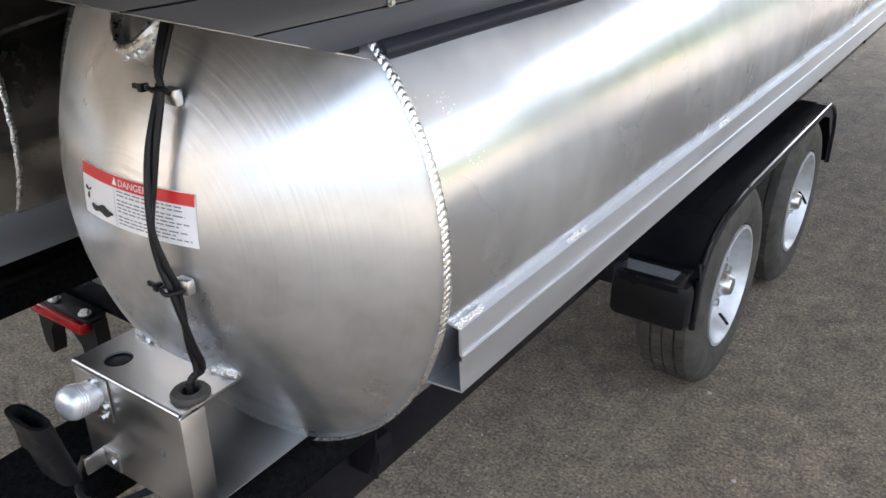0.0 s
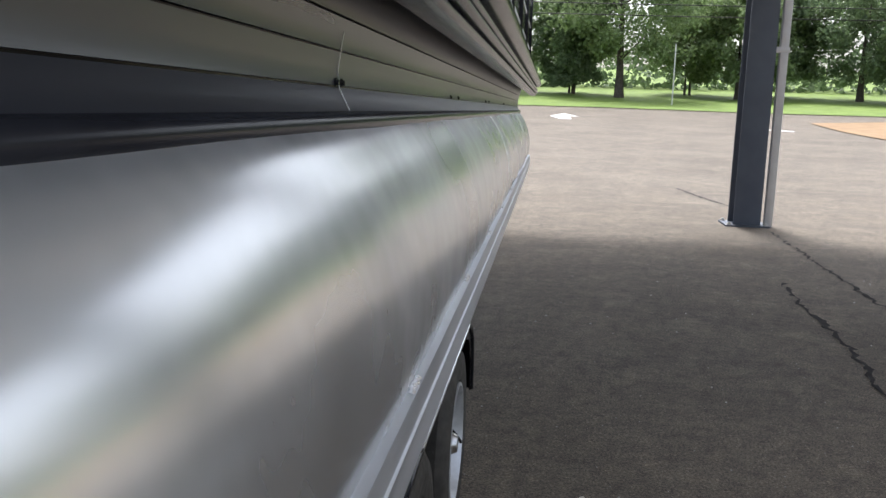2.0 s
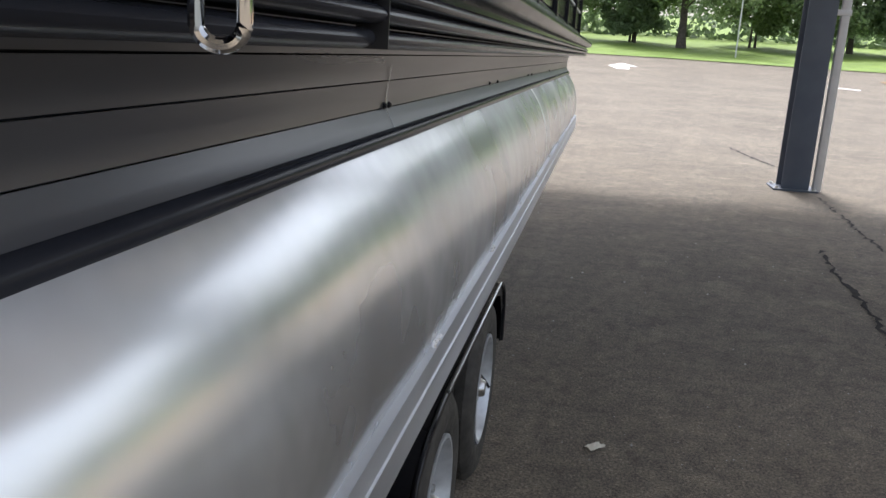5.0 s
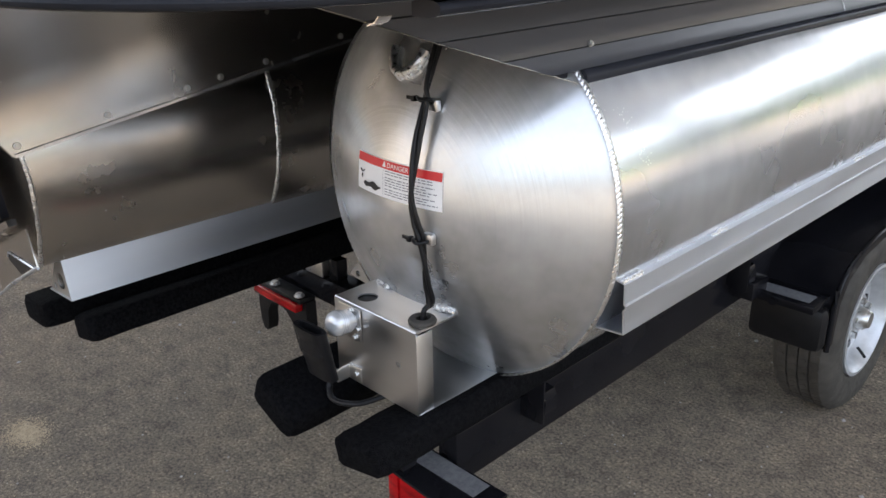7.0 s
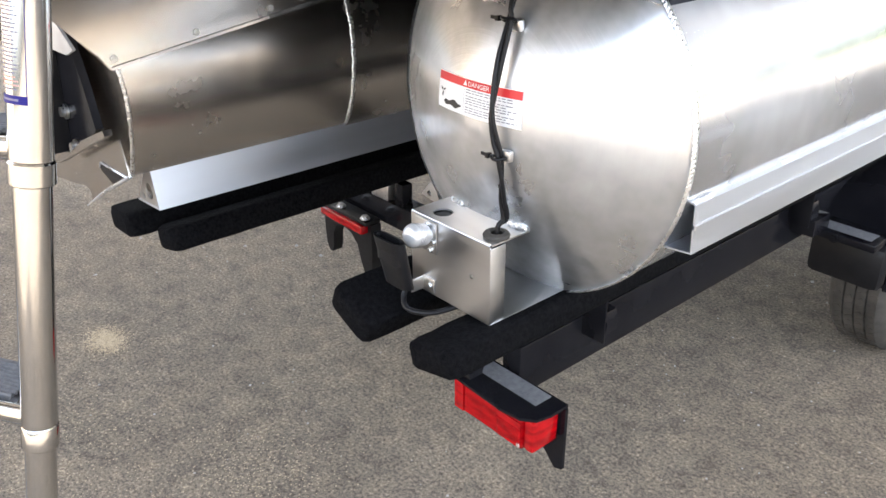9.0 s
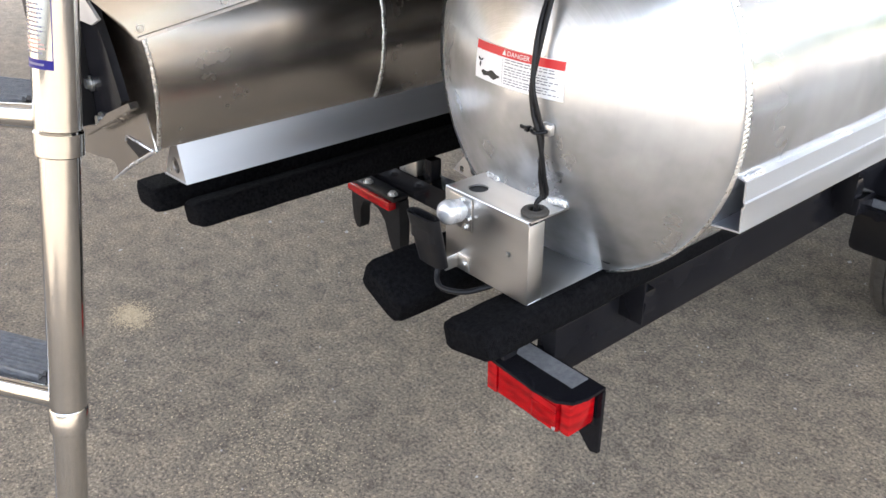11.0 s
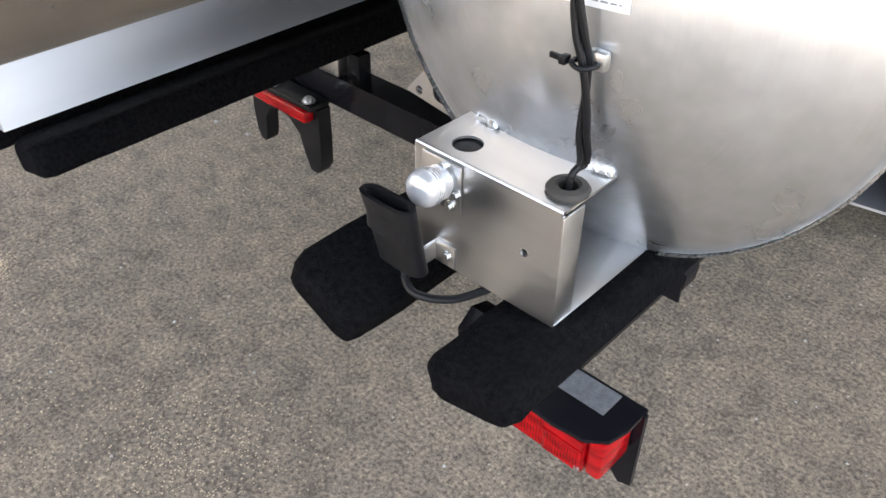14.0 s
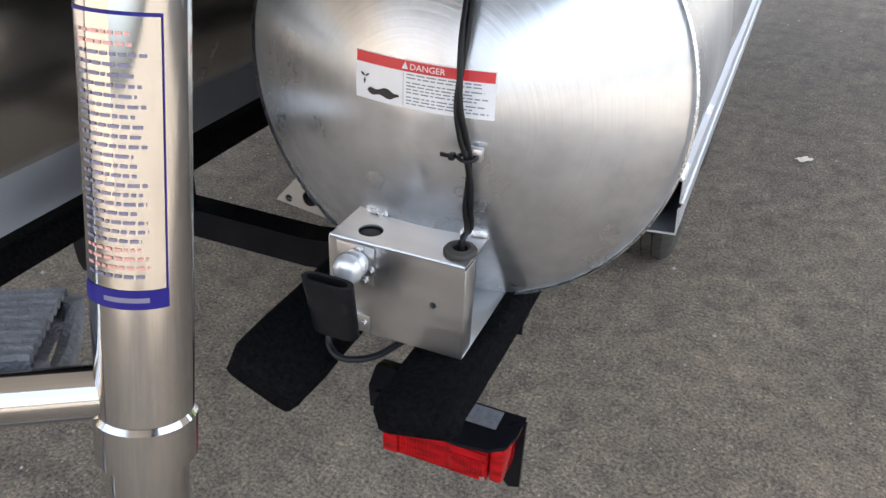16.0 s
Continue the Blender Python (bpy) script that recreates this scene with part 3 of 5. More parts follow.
def sub(name, bm, mat, parent, label="", smooth=True):
    return fix(part(name, bm, mat, parent, label, smooth))


sub("front_section", rolled(0, ZC, R - 0.001, 2.86, 5.55, 80, 96, 0.0018, 4.0), ALU, pontoon)
nose = bmesh.new()
rings = []
for k in range(15):
    f = k / 14
    rr = R * math.sqrt(max(1e-4, 1 - f ** 2.2))
    cz = ZC + (R - rr) * 0.75 * f
    rings.append([nose.verts.new((rr * math.cos(2 * math.pi * q / 64), 5.55 + 0.85 * f, cz + rr * math.sin(2 * math.pi * q / 64))) for q in range(64)])
for r0, r1 in zip(rings, rings[1:]):
    for q in range(64):
        nose.faces.new((r0[q], r0[(q + 1) % 64], r1[(q + 1) % 64], r1[q]))
nose.faces.new(rings[-1])
sub("nose_cone", nose, ALU, pontoon)
cap_line = [(R * k / 40, dish(R * k / 40)) for k in range(41)]
cap = moved(part("end_cap", turned(cap_line, 128, None, (0, 0, ZC)), SPUN, pontoon, "spun aluminium dished end cap"), (0, 0, ZC))
fix(cap)
ob = new("weld_bead", weld_ring((0, 0, ZC), R + 0.0005, -math.pi, math.pi, 0.0074, 0.0150, 0.0017, 0.0, 3))
ob.parent = pontoon
tagged(fix(ob), kind="stuff")
ob = new("weld_bead", weld_ring((0, 2.86, ZC), R - 0.001, -math.pi, math.pi, 0.007, 0.009, 0.0016, 0.2, 4))
ob.parent = pontoon
tagged(fix(ob), kind="stuff")

# outer strake: folded channel along the tube, with stitch welds on its upper edge
outer = [(0.3105, 0.9365), (0.3195, 0.9355), (0.3205, 0.9045), (0.3235, 0.902), (0.3235, 0.898), (0.3200, 0.8945), (0.3225, 0.858), (0.255, 0.852)]
sub("outer_strake", prism(strip(outer, 0.003), 0.022, 5.75), ALU_STRAKE, pontoon, "pale extruded aluminium strake")
for k, y in enumerate([0.05, 0.306, 0.907, 1.498, 2.059, 2.62, 3.2, 3.8, 4.4, 5.0]):
    bm = bmesh.new()
    rnd = random.Random(k)
    for i in range(9):
        yy = y + (i - 4) * 0.006
        r = 0.0034 + rnd.uniform(0, 0.0016)
        q = bmesh.ops.create_icosphere(bm, subdivisions=1, radius=r)
        bmesh.ops.translate(bm, verts=q["verts"], vec=(0.3165 + rnd.uniform(-.002, .001), yy, 0.9375 + rnd.uniform(-.001, .0015)))
    sub("stitch_weld", bm, WELD, pontoon)
# speckled residue beside the weld
specks = bmesh.new()
rnd = random.Random(41)
for i in range(80):
    f = rnd.random()
    ang = SPECK0 + (SPECK1 - SPECK0) * f + rnd.gauss(0, 0.02)
    yy = 0.048 + 0.03 * f + rnd.gauss(0, 0.010)
    s0 = rnd.uniform(0.0003, 0.0011)
    rr = R + 0.0004
    ring = [specks.verts.new((rr * math.cos(ang + s0 * math.sin(q) / R), yy + s0 * math.cos(q), ZC + rr * math.sin(ang + s0 * math.sin(q) / R))) for q in [math.pi * k / 3 for k in range(6)]]
    specks.faces.new(ring)
tagged(sub("residue_specks", specks, RESIDUE, pontoon, "faint grey residue specks", smooth=False), kind="stuff")
# inner strake with its drilled end plate
inner = [(-0.255, 0.833), (-0.312, 0.762), (-0.165, 0.744)]
sub("inner_strake", prism(strip(inner, 0.003), 0.03, 4.9), ALU_STRAKE, pontoon)


def drilled_plate(outline, holes, y0, t):
    """Flat plate in the xz plane with round holes through it, made by filling between outline and holes."""
    cu = bpy.data.curves.new("plate", 'CURVE')
    cu.dimensions, cu.fill_mode, cu.extrude = '2D', 'BOTH', t / 2
    for pts in [outline] + [[(x + r * math.cos(2 * math.pi * k / 20), z + r * math.sin(2 * math.pi * k / 20)) for k in range(20)] for x, z, r in holes]:
        sp = cu.splines.new('POLY')
        sp.points.add(len(pts) - 1)
        for p, (x, z) in zip(sp.points, pts):
            p.co = (x, z, 0, 1)
        sp.use_cyclic_u = True
    ob = bpy.data.objects.new("plate", cu)
    me = bpy.data.meshes.new_from_object(ob)
    bpy.data.objects.remove(ob)
    bm = bmesh.new()
    bm.from_mesh(me)
    bpy.data.meshes.remove(me)
    for v in bm.verts:
        v.co = Vector((v.co.x, y0 + v.co.z, v.co.y))
    return bm


sub("strake_end_plate", drilled_plate([(-0.316, 0.760), (-0.312, 0.767), (-0.25, 0.838), (-0.14, 0.79), (-0.14, 0.736)],
                                      [(-0.292, 0.768, 0.0065), (-0.252, 0.776, 0.014), (-0.205, 0.766, 0.007)], 0.022, 0.003), ALU_BOX, pontoon)

# lift eye under the deck edge
eye = sweep([on_cap(-0.018 + 0.032 * math.cos(a), 1.245 - 0.034 * math.sin(a), 0.004) for a in [math.pi * k / 14 for k in range(15)]], 0.0075, 10)
sub("lift_eye", eye, WELD, pontoon, "welded aluminium lift eye")
bm = bmesh.new()
rnd = random.Random(8)
for i in range(7):
    q = bmesh.ops.create_icosphere(bm, subdivisions=1, radius=0.006 + rnd.uniform(0, .003))
    bmesh.ops.translate(bm, verts=q["verts"], vec=on_cap(-0.035 + 0.006 * i, 1.211 + rnd.uniform(-.004, .004), 0.002))
sub("eye_weld", bm, WELD, pontoon)

# warning label, following the dished end
LAB = dict(x0=-0.082, x1=0.100, z0=1.034, z1=1.0915)


def label_patch(u0, u1, v0, v1, out, nx=14, nz=6, t=0.0004):
    """Patch of the label from fractions of its width and height."""
    bm = bmesh.new()
    rows = []
    for j in range(nz + 1):
        v = v0 + (v1 - v0) * j / nz
        row = []
        for i in range(nx + 1):
            u = u0 + (u1 - u0) * i / nx
            row.append(bm.verts.new(on_cap(LAB["x0"] + 0.003 * (1 - v) + (LAB["x1"] - LAB["x0"]) * u, LAB["z0"] - 0.002 * u + (LAB["z1"] - LAB["z0"]) * v, out)))
        rows.append(row)
    for r0, r1 in zip(rows, rows[1:]):
        for i in range(nx):
            bm.faces.new((r0[i], r0[i + 1], r1[i + 1], r1[i]))
    return bm


warn = sub("warning_label", label_patch(0, 1, 0, 1, 0.0008, 20, 8), WHITE_VINYL, pontoon, "white and red warning label")


def on_label(name, bm, mat):
    ob = part(name, bm, mat, pontoon)
    return fix(ob)


on_label("label_header", label_patch(0.006, 0.994, 0.765, 0.985, 0.0013, 20, 3), RED_VINYL)


def lettering(text, u0, v0, height, out, mat, name):
    cu = bpy.data.curves.new("text", 'FONT')
    cu.body, cu.size = text, 1.0
    cu.resolution_u = 3
    ob = bpy.data.objects.new("text", cu)
    me = bpy.data.meshes.new_from_object(ob)
    bpy.data.objects.remove(ob)
    bm = bmesh.new()
    bm.from_mesh(me)
    bpy.data.meshes.remove(me)
    bmesh.ops.triangulate(bm, faces=bm.faces)
    w, h = LAB["x1"] - LAB["x0"], LAB["z1"] - LAB["z0"]
    for v in bm.verts:
        px, pz = v.co.x * height * 1.12, v.co.y * height
        u, vv = u0 + px / w, v0 + pz / h
        v.co = on_cap(LAB["x0"] + 0.003 * (1 - vv) + w * u, LAB["z0"] - 0.002 * u + h * vv, out)
    return on_label(name, bm, mat)


lettering("DANGER", 0.42, 0.815, 0.0100, 0.0018, WHITE_VINYL, "danger_word")
tri = bmesh.new()
vs = [tri.verts.new(on_cap(LAB["x0"] + 0.182 * u, LAB["z0"] + 0.0575 * v, 0.0018)) for u, v in ((0.366, 0.80), (0.412, 0.80), (0.389, 0.95))]
tri.faces.new(vs)
on_label("warning_triangle", tri, WHITE_VINYL)
rnd = random.Random(5)
for k in range(9):
    v = 0.70 - k * 0.068 - (0.03 if k > 1 else 0) - (0.03 if k > 5 else 0)
    end, u = rnd.uniform(0.80, 0.97), 0.40
    words = bmesh.new()
    while u < end:
        w = rnd.uniform(0.02, 0.07)
        q = label_patch(u, min(u + w, end), v, v + 0.026, 0.0013, 2, 1)
        base = [words.verts.new(p.co) for p in q.verts]
        q.verts.index_update()
        for f in q.faces:
            words.faces.new([base[p.index] for p in f.verts])
        q.free()
        u += w + 0.012
    on_label("text_line", words, GREY_INK)
on_label("divider", label_patch(0.375, 0.378, 0.04, 0.74, 0.0013, 1, 4), GREY_INK)
blob = bmesh.new()
pts = []
for k in range(40):
    a = 2 * math.pi * k / 40
    pts.append((0.235 + 0.125 * math.cos(a), 0.20 + 0.085 * math.sin(a) * (1 + 0.4 * math.sin(5 * a + 1))))
cv = blob.verts.new(on_cap(LAB["x0"] + 0.182 * 0.235, LAB["z0"] + 0.0575 * 0.2, 0.0014))
vs = [blob.verts.new(on_cap(LAB["x0"] + 0.182 * u, LAB["z0"] + 0.0575 * v, 0.0014)) for u, v in pts]
for k in range(40):
    blob.faces.new((cv, vs[k], vs[(k + 1) % 40]))
on_label("pictogram", blob, INK)
for k in range(3):
    a = 2 * math.pi * k / 3 + 0.5
    bm = sweep([on_cap(LAB["x0"] + 0.182 * 0.085 + f * 0.007 * math.cos(a), LAB["z0"] + 0.0575 * 0.47 + f * 0.009 * math.sin(a), 0.0014) for f in (0.15, 0.55, 1.0)], [0.0006, 0.0013, 0.0005], 6)
    on_label("propeller_mark", bm, INK)

# twin cable down the end, held by two tabs with ties
wire = [(0.050, 1.30, 0.03), (0.052, 1.25, 0.026), (0.055, 1.20, 0.022), (0.058, 1.18, 0.018), (0.060, 1.13, 0.018), (0.061, 1.09, 0.018), (0.063, 1.05, 0.020), (0.070, 1.015, 0.018), (0.076, 0.99, 0.016), (0.079, 0.955, 0.018), (0.077, 0.92, 0.020), (0.077, 0.89, 0.024)]
path = [on_cap(x, z, o) for x, z, o in wire] + [Vector((0.077, -0.147, 0.866)), Vector((0.077, -0.147, 0.80)), Vector((0.07, -0.14, 0.74))]


def smooth_path(pts, n=6):
    pts = [Vector(p) for p in pts]
    out = []
    for i in range(len(pts) - 1):
        p0, p1, p2, p3 = pts[max(i - 1, 0)], pts[i], pts[i + 1], pts[min(i + 2, len(pts) - 1)]
        for k in range(n):
            t = k / n
            out.append(0.5 * ((2 * p1) + (p2 - p0) * t + (2 * p0 - 5 * p1 + 4 * p2 - p3) * t * t + (3 * p1 - p0 - 3 * p2 + p3) * t ** 3))
    return out + [pts[-1]]


line = smooth_path(path)
for s in (0, 1):
    pts = [p + Vector((0.0036 * math.cos(0.16 * i + s * math.pi), 0, 0)) + Vector((0, 0.0035 * math.sin(0.16 * i + s * math.pi), 0)) for i, p in enumerate(line)]
    fix(part("cable", sweep(pts, 0.0038, 10), WIRE, pontoon, "black rubber-jacketed cable"))
for x, z in ((0.056, 1.18), (0.076, 0.99)):
    tab = bmesh.new()
    n0 = on_cap(x, z, 0.0)
    add_box(tab, -0.004, 0.016, -0.011, 0.0, -0.009, 0.009, 0.003, Matrix.Translation(n0 + Vector((0.004, 0, 0))))
    rnd = random.Random(int(z * 100))
    fix(part("cable_tab", tab, ALU_BOX, pontoon, "welded aluminium cable tab"))
    tie = sweep([on_cap(x + 0.011 * math.cos(a), z + 0.001 * math.sin(3 * a), 0.018 + 0.010 * math.sin(a)) for a in [2 * math.pi * k / 20 for k in range(20)]], 0.0026, 8, None, True)
    add_box(tie, -0.008, -0.001, -0.005, 0.005, -0.004, 0.004, 0.001, Matrix.Translation(on_cap(x - 0.013, z, 0.02)))
    add_box(tie, -0.020, -0.008, -0.0015, 0.0015, -0.0025, 0.0025, 0.0, Matrix.Translation(on_cap(x - 0.013, z, 0.02)))
    fix(part("cable_tie", tie, BLACK_PLASTIC, pontoon, "black cable tie"))

# sensor bracket box under the end
bx0, bx1, by, bz0, bz1 = -0.097, 0.097, -0.181, 0.709, 0.852


def bracket_top():
    """Top sheet with a round hole and a grommet hole, its rear edge running to the dished end."""
    back = lambda x: on_cap(x, 0.852).y + 0.004
    outline = [(bx0, by), (bx1, by)] + [(bx1 - (bx1 - bx0) * k / 12, back(bx1 - (bx1 - bx0) * k / 12)) for k in range(13)]
    bm = drilled_plate(outline, [(-0.052, -0.150, 0.017), (0.077, -0.149, 0.014)], 0, 0.003)
    for v in bm.verts:
        v.co = Vector((v.co.x, v.co.z, 0.852 + v.co.y))
    return bm


sensor = part("sensor_bracket", bracket_top(), ALU_BOX, boat, "bent aluminium sheet bracket box", smooth=False)
front_holes = [(0.055, 0.784, 0.005), (-0.088, 0.84, 0.0001)]
part("front_sheet", drilled_plate([(bx0, bz0), (bx1, bz0), (bx1, bz1 + .001), (bx0, bz1 + .001)], front_holes[:1], by, 0.003), ALU_BOX, sensor, smooth=False)
part("corner_fold", sweep([(bx0, by + .0005, bz1), (bx1, by + .0005, bz1)], 0.0026, 8), ALU_BOX, sensor)
part("side_flange", box(bx1 - 0.001, bx1 + 0.002, by - 0.0015, by + 0.032, bz0, bz1 - 0.004, 0.001), ALU_BOX, sensor)
part("left_sheet", box(bx0 - 0.002, bx0 + 0.001, by - 0.0015, by + 0.11, bz0, bz1 - 0.002, 0.001), ALU_BOX, sensor)
part("bottom_sheet", box(bx0, bx1 + 0.003, by + 0.0015, 0.02, bz0 - 0.002, bz0 + 0.001, 0.0008), ALU_BOX, sensor)
for side_weld in (False, True):
  bm = bmesh.new()
  rnd = random.Random(12 + side_weld)
  for i in range(16):
    x = bx0 + 0.004 + 0.002 * i + (0.155 if side_weld else 0.012)
    q = bmesh.ops.create_icosphere(bm, subdivisions=1, radius=0.0035 + rnd.uniform(0, .002))
    bmesh.ops.translate(bm, verts=q["verts"], vec=(x, on_cap(x, 0.856).y - 0.002, 0.856 + rnd.uniform(-.001, .003)))
  part("seam_weld", bm, WELD, sensor)
part("grommet", turned([(0.010, 0.846), (0.010, 0.860), (0.013, 0.8625), (0.020, 0.8605), (0.0225, 0.857), (0.0215, 0.8535), (0.012, 0.8535), (0.012, 0.846)], 28, None, (0.077, -0.149, 0), 'Z'), RUBBER, sensor, "dark rubber grommet")
part("hole_disc", turned([(0.0, 0.8485), (0.0205, 0.8485), (0.0205, 0.842), (0.0, 0.842)], 28, None, (-0.052, -0.150, 0), 'Z'), BLACK_PLASTIC, sensor, "black disc under the round hole")
# threaded sender plug on its flange near the left end
px, py, pz = -0.055, -0.1835, 0.823
part("plug_flange", box(px - 0.030, px + 0.026, py - 0.0025, py, pz - 0.032, pz + 0.026, 0.001), ALU_BOX, sensor)
lean = Matrix.Translation((px, py - 0.002, pz)) @ Matrix.Rotation(radians(8), 4, 'Z') @ Matrix.Rotation(radians(-14), 4, 'X')
plug = turned([(0.0, -0.048), (0.008, -0.0474), (0.014, -0.0450), (0.0185, -0.041), (0.0205, -0.036), (0.0205, -0.024), (0.0195, -0.023), (0.0195, -0.010), (0.0165, -0.009), (0.0165, 0.0), (0.0, 0.0)], 32, None, (0, 0, 0), 'Y')
plug.transform(lean)
part("sender_plug", plug, SENDER_LENS, sensor, "pale glossy threaded sender plug")
for k in range(3):
    ridge = sweep([(0.0205 * math.cos(q), -0.026 - 0.004 * k, 0.0205 * math.sin(q)) for q in [2 * math.pi * i / 24 for i in range(24)]], 0.0008, 6, None, True)
    ridge.transform(lean)
    part("thread_ridge", ridge, ALU, sensor)
for dx, dz in ((0.004, 0.0205), (0.021, -0.008), (0.012, -0.026)):
    part("flange_bolt", bolt(bmesh.new(), (px + dx, py - 0.0025, pz + dz), (0, -1, 0), 0.0042, 0.006), ZINC, sensor)
lug = box(-0.066, -0.036, -0.186, -0.1825, 0.712, 0.740, 0.001)
add_box(lug, -0.068, -0.064, -0.212, -0.183, 0.714, 0.738, 0.001)
part("latch_lug", lug, ALU_BOX, sensor)
part("lug_bolt", bolt(bmesh.new(), (-0.068, -0.202, 0.726), (-1, 0, 0), 0.006, 0.008), ZINC, sensor)
part("lug_bolt", bolt(bmesh.new(), (-0.046, -0.186, 0.727), (0, -1, 0), 0.004, 0.004), ZINC, sensor)
part("drain_tube", sweep(smooth_path([(-0.085, -0.20, 0.725), (-0.085, -0.215, 0.70), (-0.06, -0.225, 0.688), (-0.02, -0.205, 0.69), (0.01, -0.165, 0.703)]), 0.005, 10), WIRE, sensor, "black drain tube")

# side skirt above the tube: lapped strips, a round bead on the tube, a slanting after edge
def after(z):
    """Where the slanting after edge of the skirt lies at height z."""
    return 0.002 - 0.373 * (z - 1.216) / (1.333 - 1.216)


levels = [1.2335, 1.2608, 1.2972, 1.3310, 1.376]
xs_of = [0.2385, 0.2262, 0.2285, 0.2350, 0.247]
skirt = None
for k in range(4):
    z0, z1, xa, xb = levels[k] + 0.0016, levels[k + 1] - 0.0004, xs_of[k], xs_of[k + 1]
    lineb = [(xa - 0.003, z0), (xa + 0.0012, z0), ((xa + xb) / 2 - 0.0012, (z0 + z1) / 2), (xb - 0.0006, z1), (xb - 0.004, z1)]
    bm = prism(lineb, 0.0, 5.74, 'Y', True, 1, lambda a, z: after(z))
    if skirt is None:
        skirt = part("skirt", bm, BLACK_AL, boat, "black metal skirt strips above the tube")
        part("backing", prism([(0.205, 1.21), (0.2265, 1.225), (0.2200, 1.26), (0.2225, 1.30), (0.2290, 1.336), (0.242, 1.38), (0.23, 1.38)], 0.006, 5.73, 'Y', True, 1, lambda a, z: after(z)), BLACK_TRIM, skirt)
    else:
        part("skirt_strip", bm, BLACK_AL, skirt)
bead = sweep([(0.2367, 0.004, 1.2230), (0.2367, 2.7, 1.2230), (0.2367, 5.74, 1.2230)], 0.0130, 24)
part("edge_bead", bead, BLACK_TRIM, skirt, "round black edge bead")
part("edge_trim", sweep([(0.243, after(1.216), 1.216), (0.2272, after(1.261), 1.261), (0.2295, after(1.297), 1.297), (0.2360, after(1.331), 1.331), (0.248, after(1.376), 1.376)], 0.0008, 6), ALU_POL, skirt)
for y in (0.895, 0.918, 1.9, 2.05, 2.9, 3.05, 4.0):
    part("skirt_screw", bolt(bmesh.new(), (0.2277, y, 1.2650), (1, 0, 0), 0.0032, 0.004), BLACK_TRIM, skirt)
part("skirt_screw", bolt(bmesh.new(), (0.2277, 0.037, 1.2650), (1, 0, 0), 0.0032, 0.005), ZINC, skirt, "bright hex screw")
part("strip_joint", prism(strip([(0.2395, 1.236), (0.2275, 1.2608), (0.2268, 1.28), (0.2298, 1.2972), (0.2330, 1.318)], -0.0012), 0.9055, 0.9075), ALU, skirt)

# deck and its edge trim
deck = part("deck", box(-1.95, 0.30, -0.40, 6.25, 1.392, 1.455), BLACK_TRIM, boat, "dark deck platform")
bm = bmesh.new()
arc = [(0.04 + 0.26 * math.cos(a), -0.40 + 0.24 * math.sin(a)) for a in [-math.pi / 2 * k / 10 for k in range(11)]]
poly = [(x, y) for x, y in arc] + [(-1.95, -0.64), (-1.95, -0.40)]
lo = [bm.verts.new((x, y - 0.001, 1.392)) for x, y in poly]
hi = [bm.verts.new((x, y - 0.001, 1.455)) for x, y in poly]
bm.faces.new(lo)
bm.faces.new(hi[::-1])
for i in range(len(lo)):
    bm.faces.new((lo[i], lo[(i + 1) % len(lo)], hi[(i + 1) % len(lo)], hi[i]))
part("stern_deck", bm, BLACK_TRIM, deck)
for k in range(14):
    y = 0.30 + 0.41 * k
    part("cross_beam", box(-1.9, 0.297, y, y + 0.05, 1.379, 1.391), BLACK_TRIM, deck)
    br = box(0.262, 0.296, y + 0.004, y + 0.034, 1.3725, 1.3785, 0.001)
    part("beam_bracket", br, CONDUIT, deck, "pale metal beam bracket")


def trim_sweep(profile, stern=True):
    """Edge trim swept along the side and round the stern corner. profile: (outward, z)."""
    run = [((0.335, 6.25), (1, 0)), ((0.335, 2.6), (1, 0)), ((0.335, -0.36), (1, 0))]
    if stern:
        for k in range(1, 13):
            a = -math.pi / 2 * k / 12
            run.append(((0.04 + 0.295 * math.cos(a), -0.36 + 0.30 * math.sin(a)), (math.cos(a), math.sin(a))))
        run.append(((-1.95, -0.66), (0, -1)))
    bm = bmesh.new()
    rows = [[bm.verts.new((p[0] + n[0] * o, p[1] + n[1] * o, z)) for o, z in profile] for p, n in run]
    for r0, r1 in zip(rows, rows[1:]):
        for i in range(len(profile)):
            j = (i + 1) % len(profile)
            bm.faces.new((r0[i], r0[j], r1[j], r1[i]))
    bm.faces.new(rows[0])
    bm.faces.new(rows[-1][::-1])
    return bm


def rib(o, z, ro, rz, n=8):
    return [(o + ro * math.sin(math.pi * k / n), z - rz * math.cos(math.pi * k / n)) for k in range(n + 1)]


upper = [(-0.03, 1.3595)] + rib(0.0, 1.3675, 0.014, 0.008) + rib(0.002, 1.3845, 0.012, 0.0075) + [(0.0, 1.3935), (0.0, 1.402)] + rib(0.004, 1.427, 0.034, 0.024, 12) + [(0.0, 1.458), (-0.03, 1.458)]
trim = part("edge_trim_rail", trim_sweep(upper), BLACK_TRIM, boat, "ribbed black rub rail round the deck edge")
lower = [(-0.035, 1.3415), (-0.012, 1.3405)] + rib(-0.008, 1.3495, 0.013, 0.008) + [(-0.035, 1.3585)]
part("lower_rib", trim_sweep(lower, False), BLACK_TRIM, trim)
part("trim_joint", box(0.323, 0.3495, 0.4462, 0.4478, 1.3415, 1.395), INK, trim)
for y in (-0.1, 0.7):
    part("rail_screw", bolt(bmesh.new(), (0.3725, y, 1.43), (1, 0, 0), 0.003, 0.002), ZINC, trim)
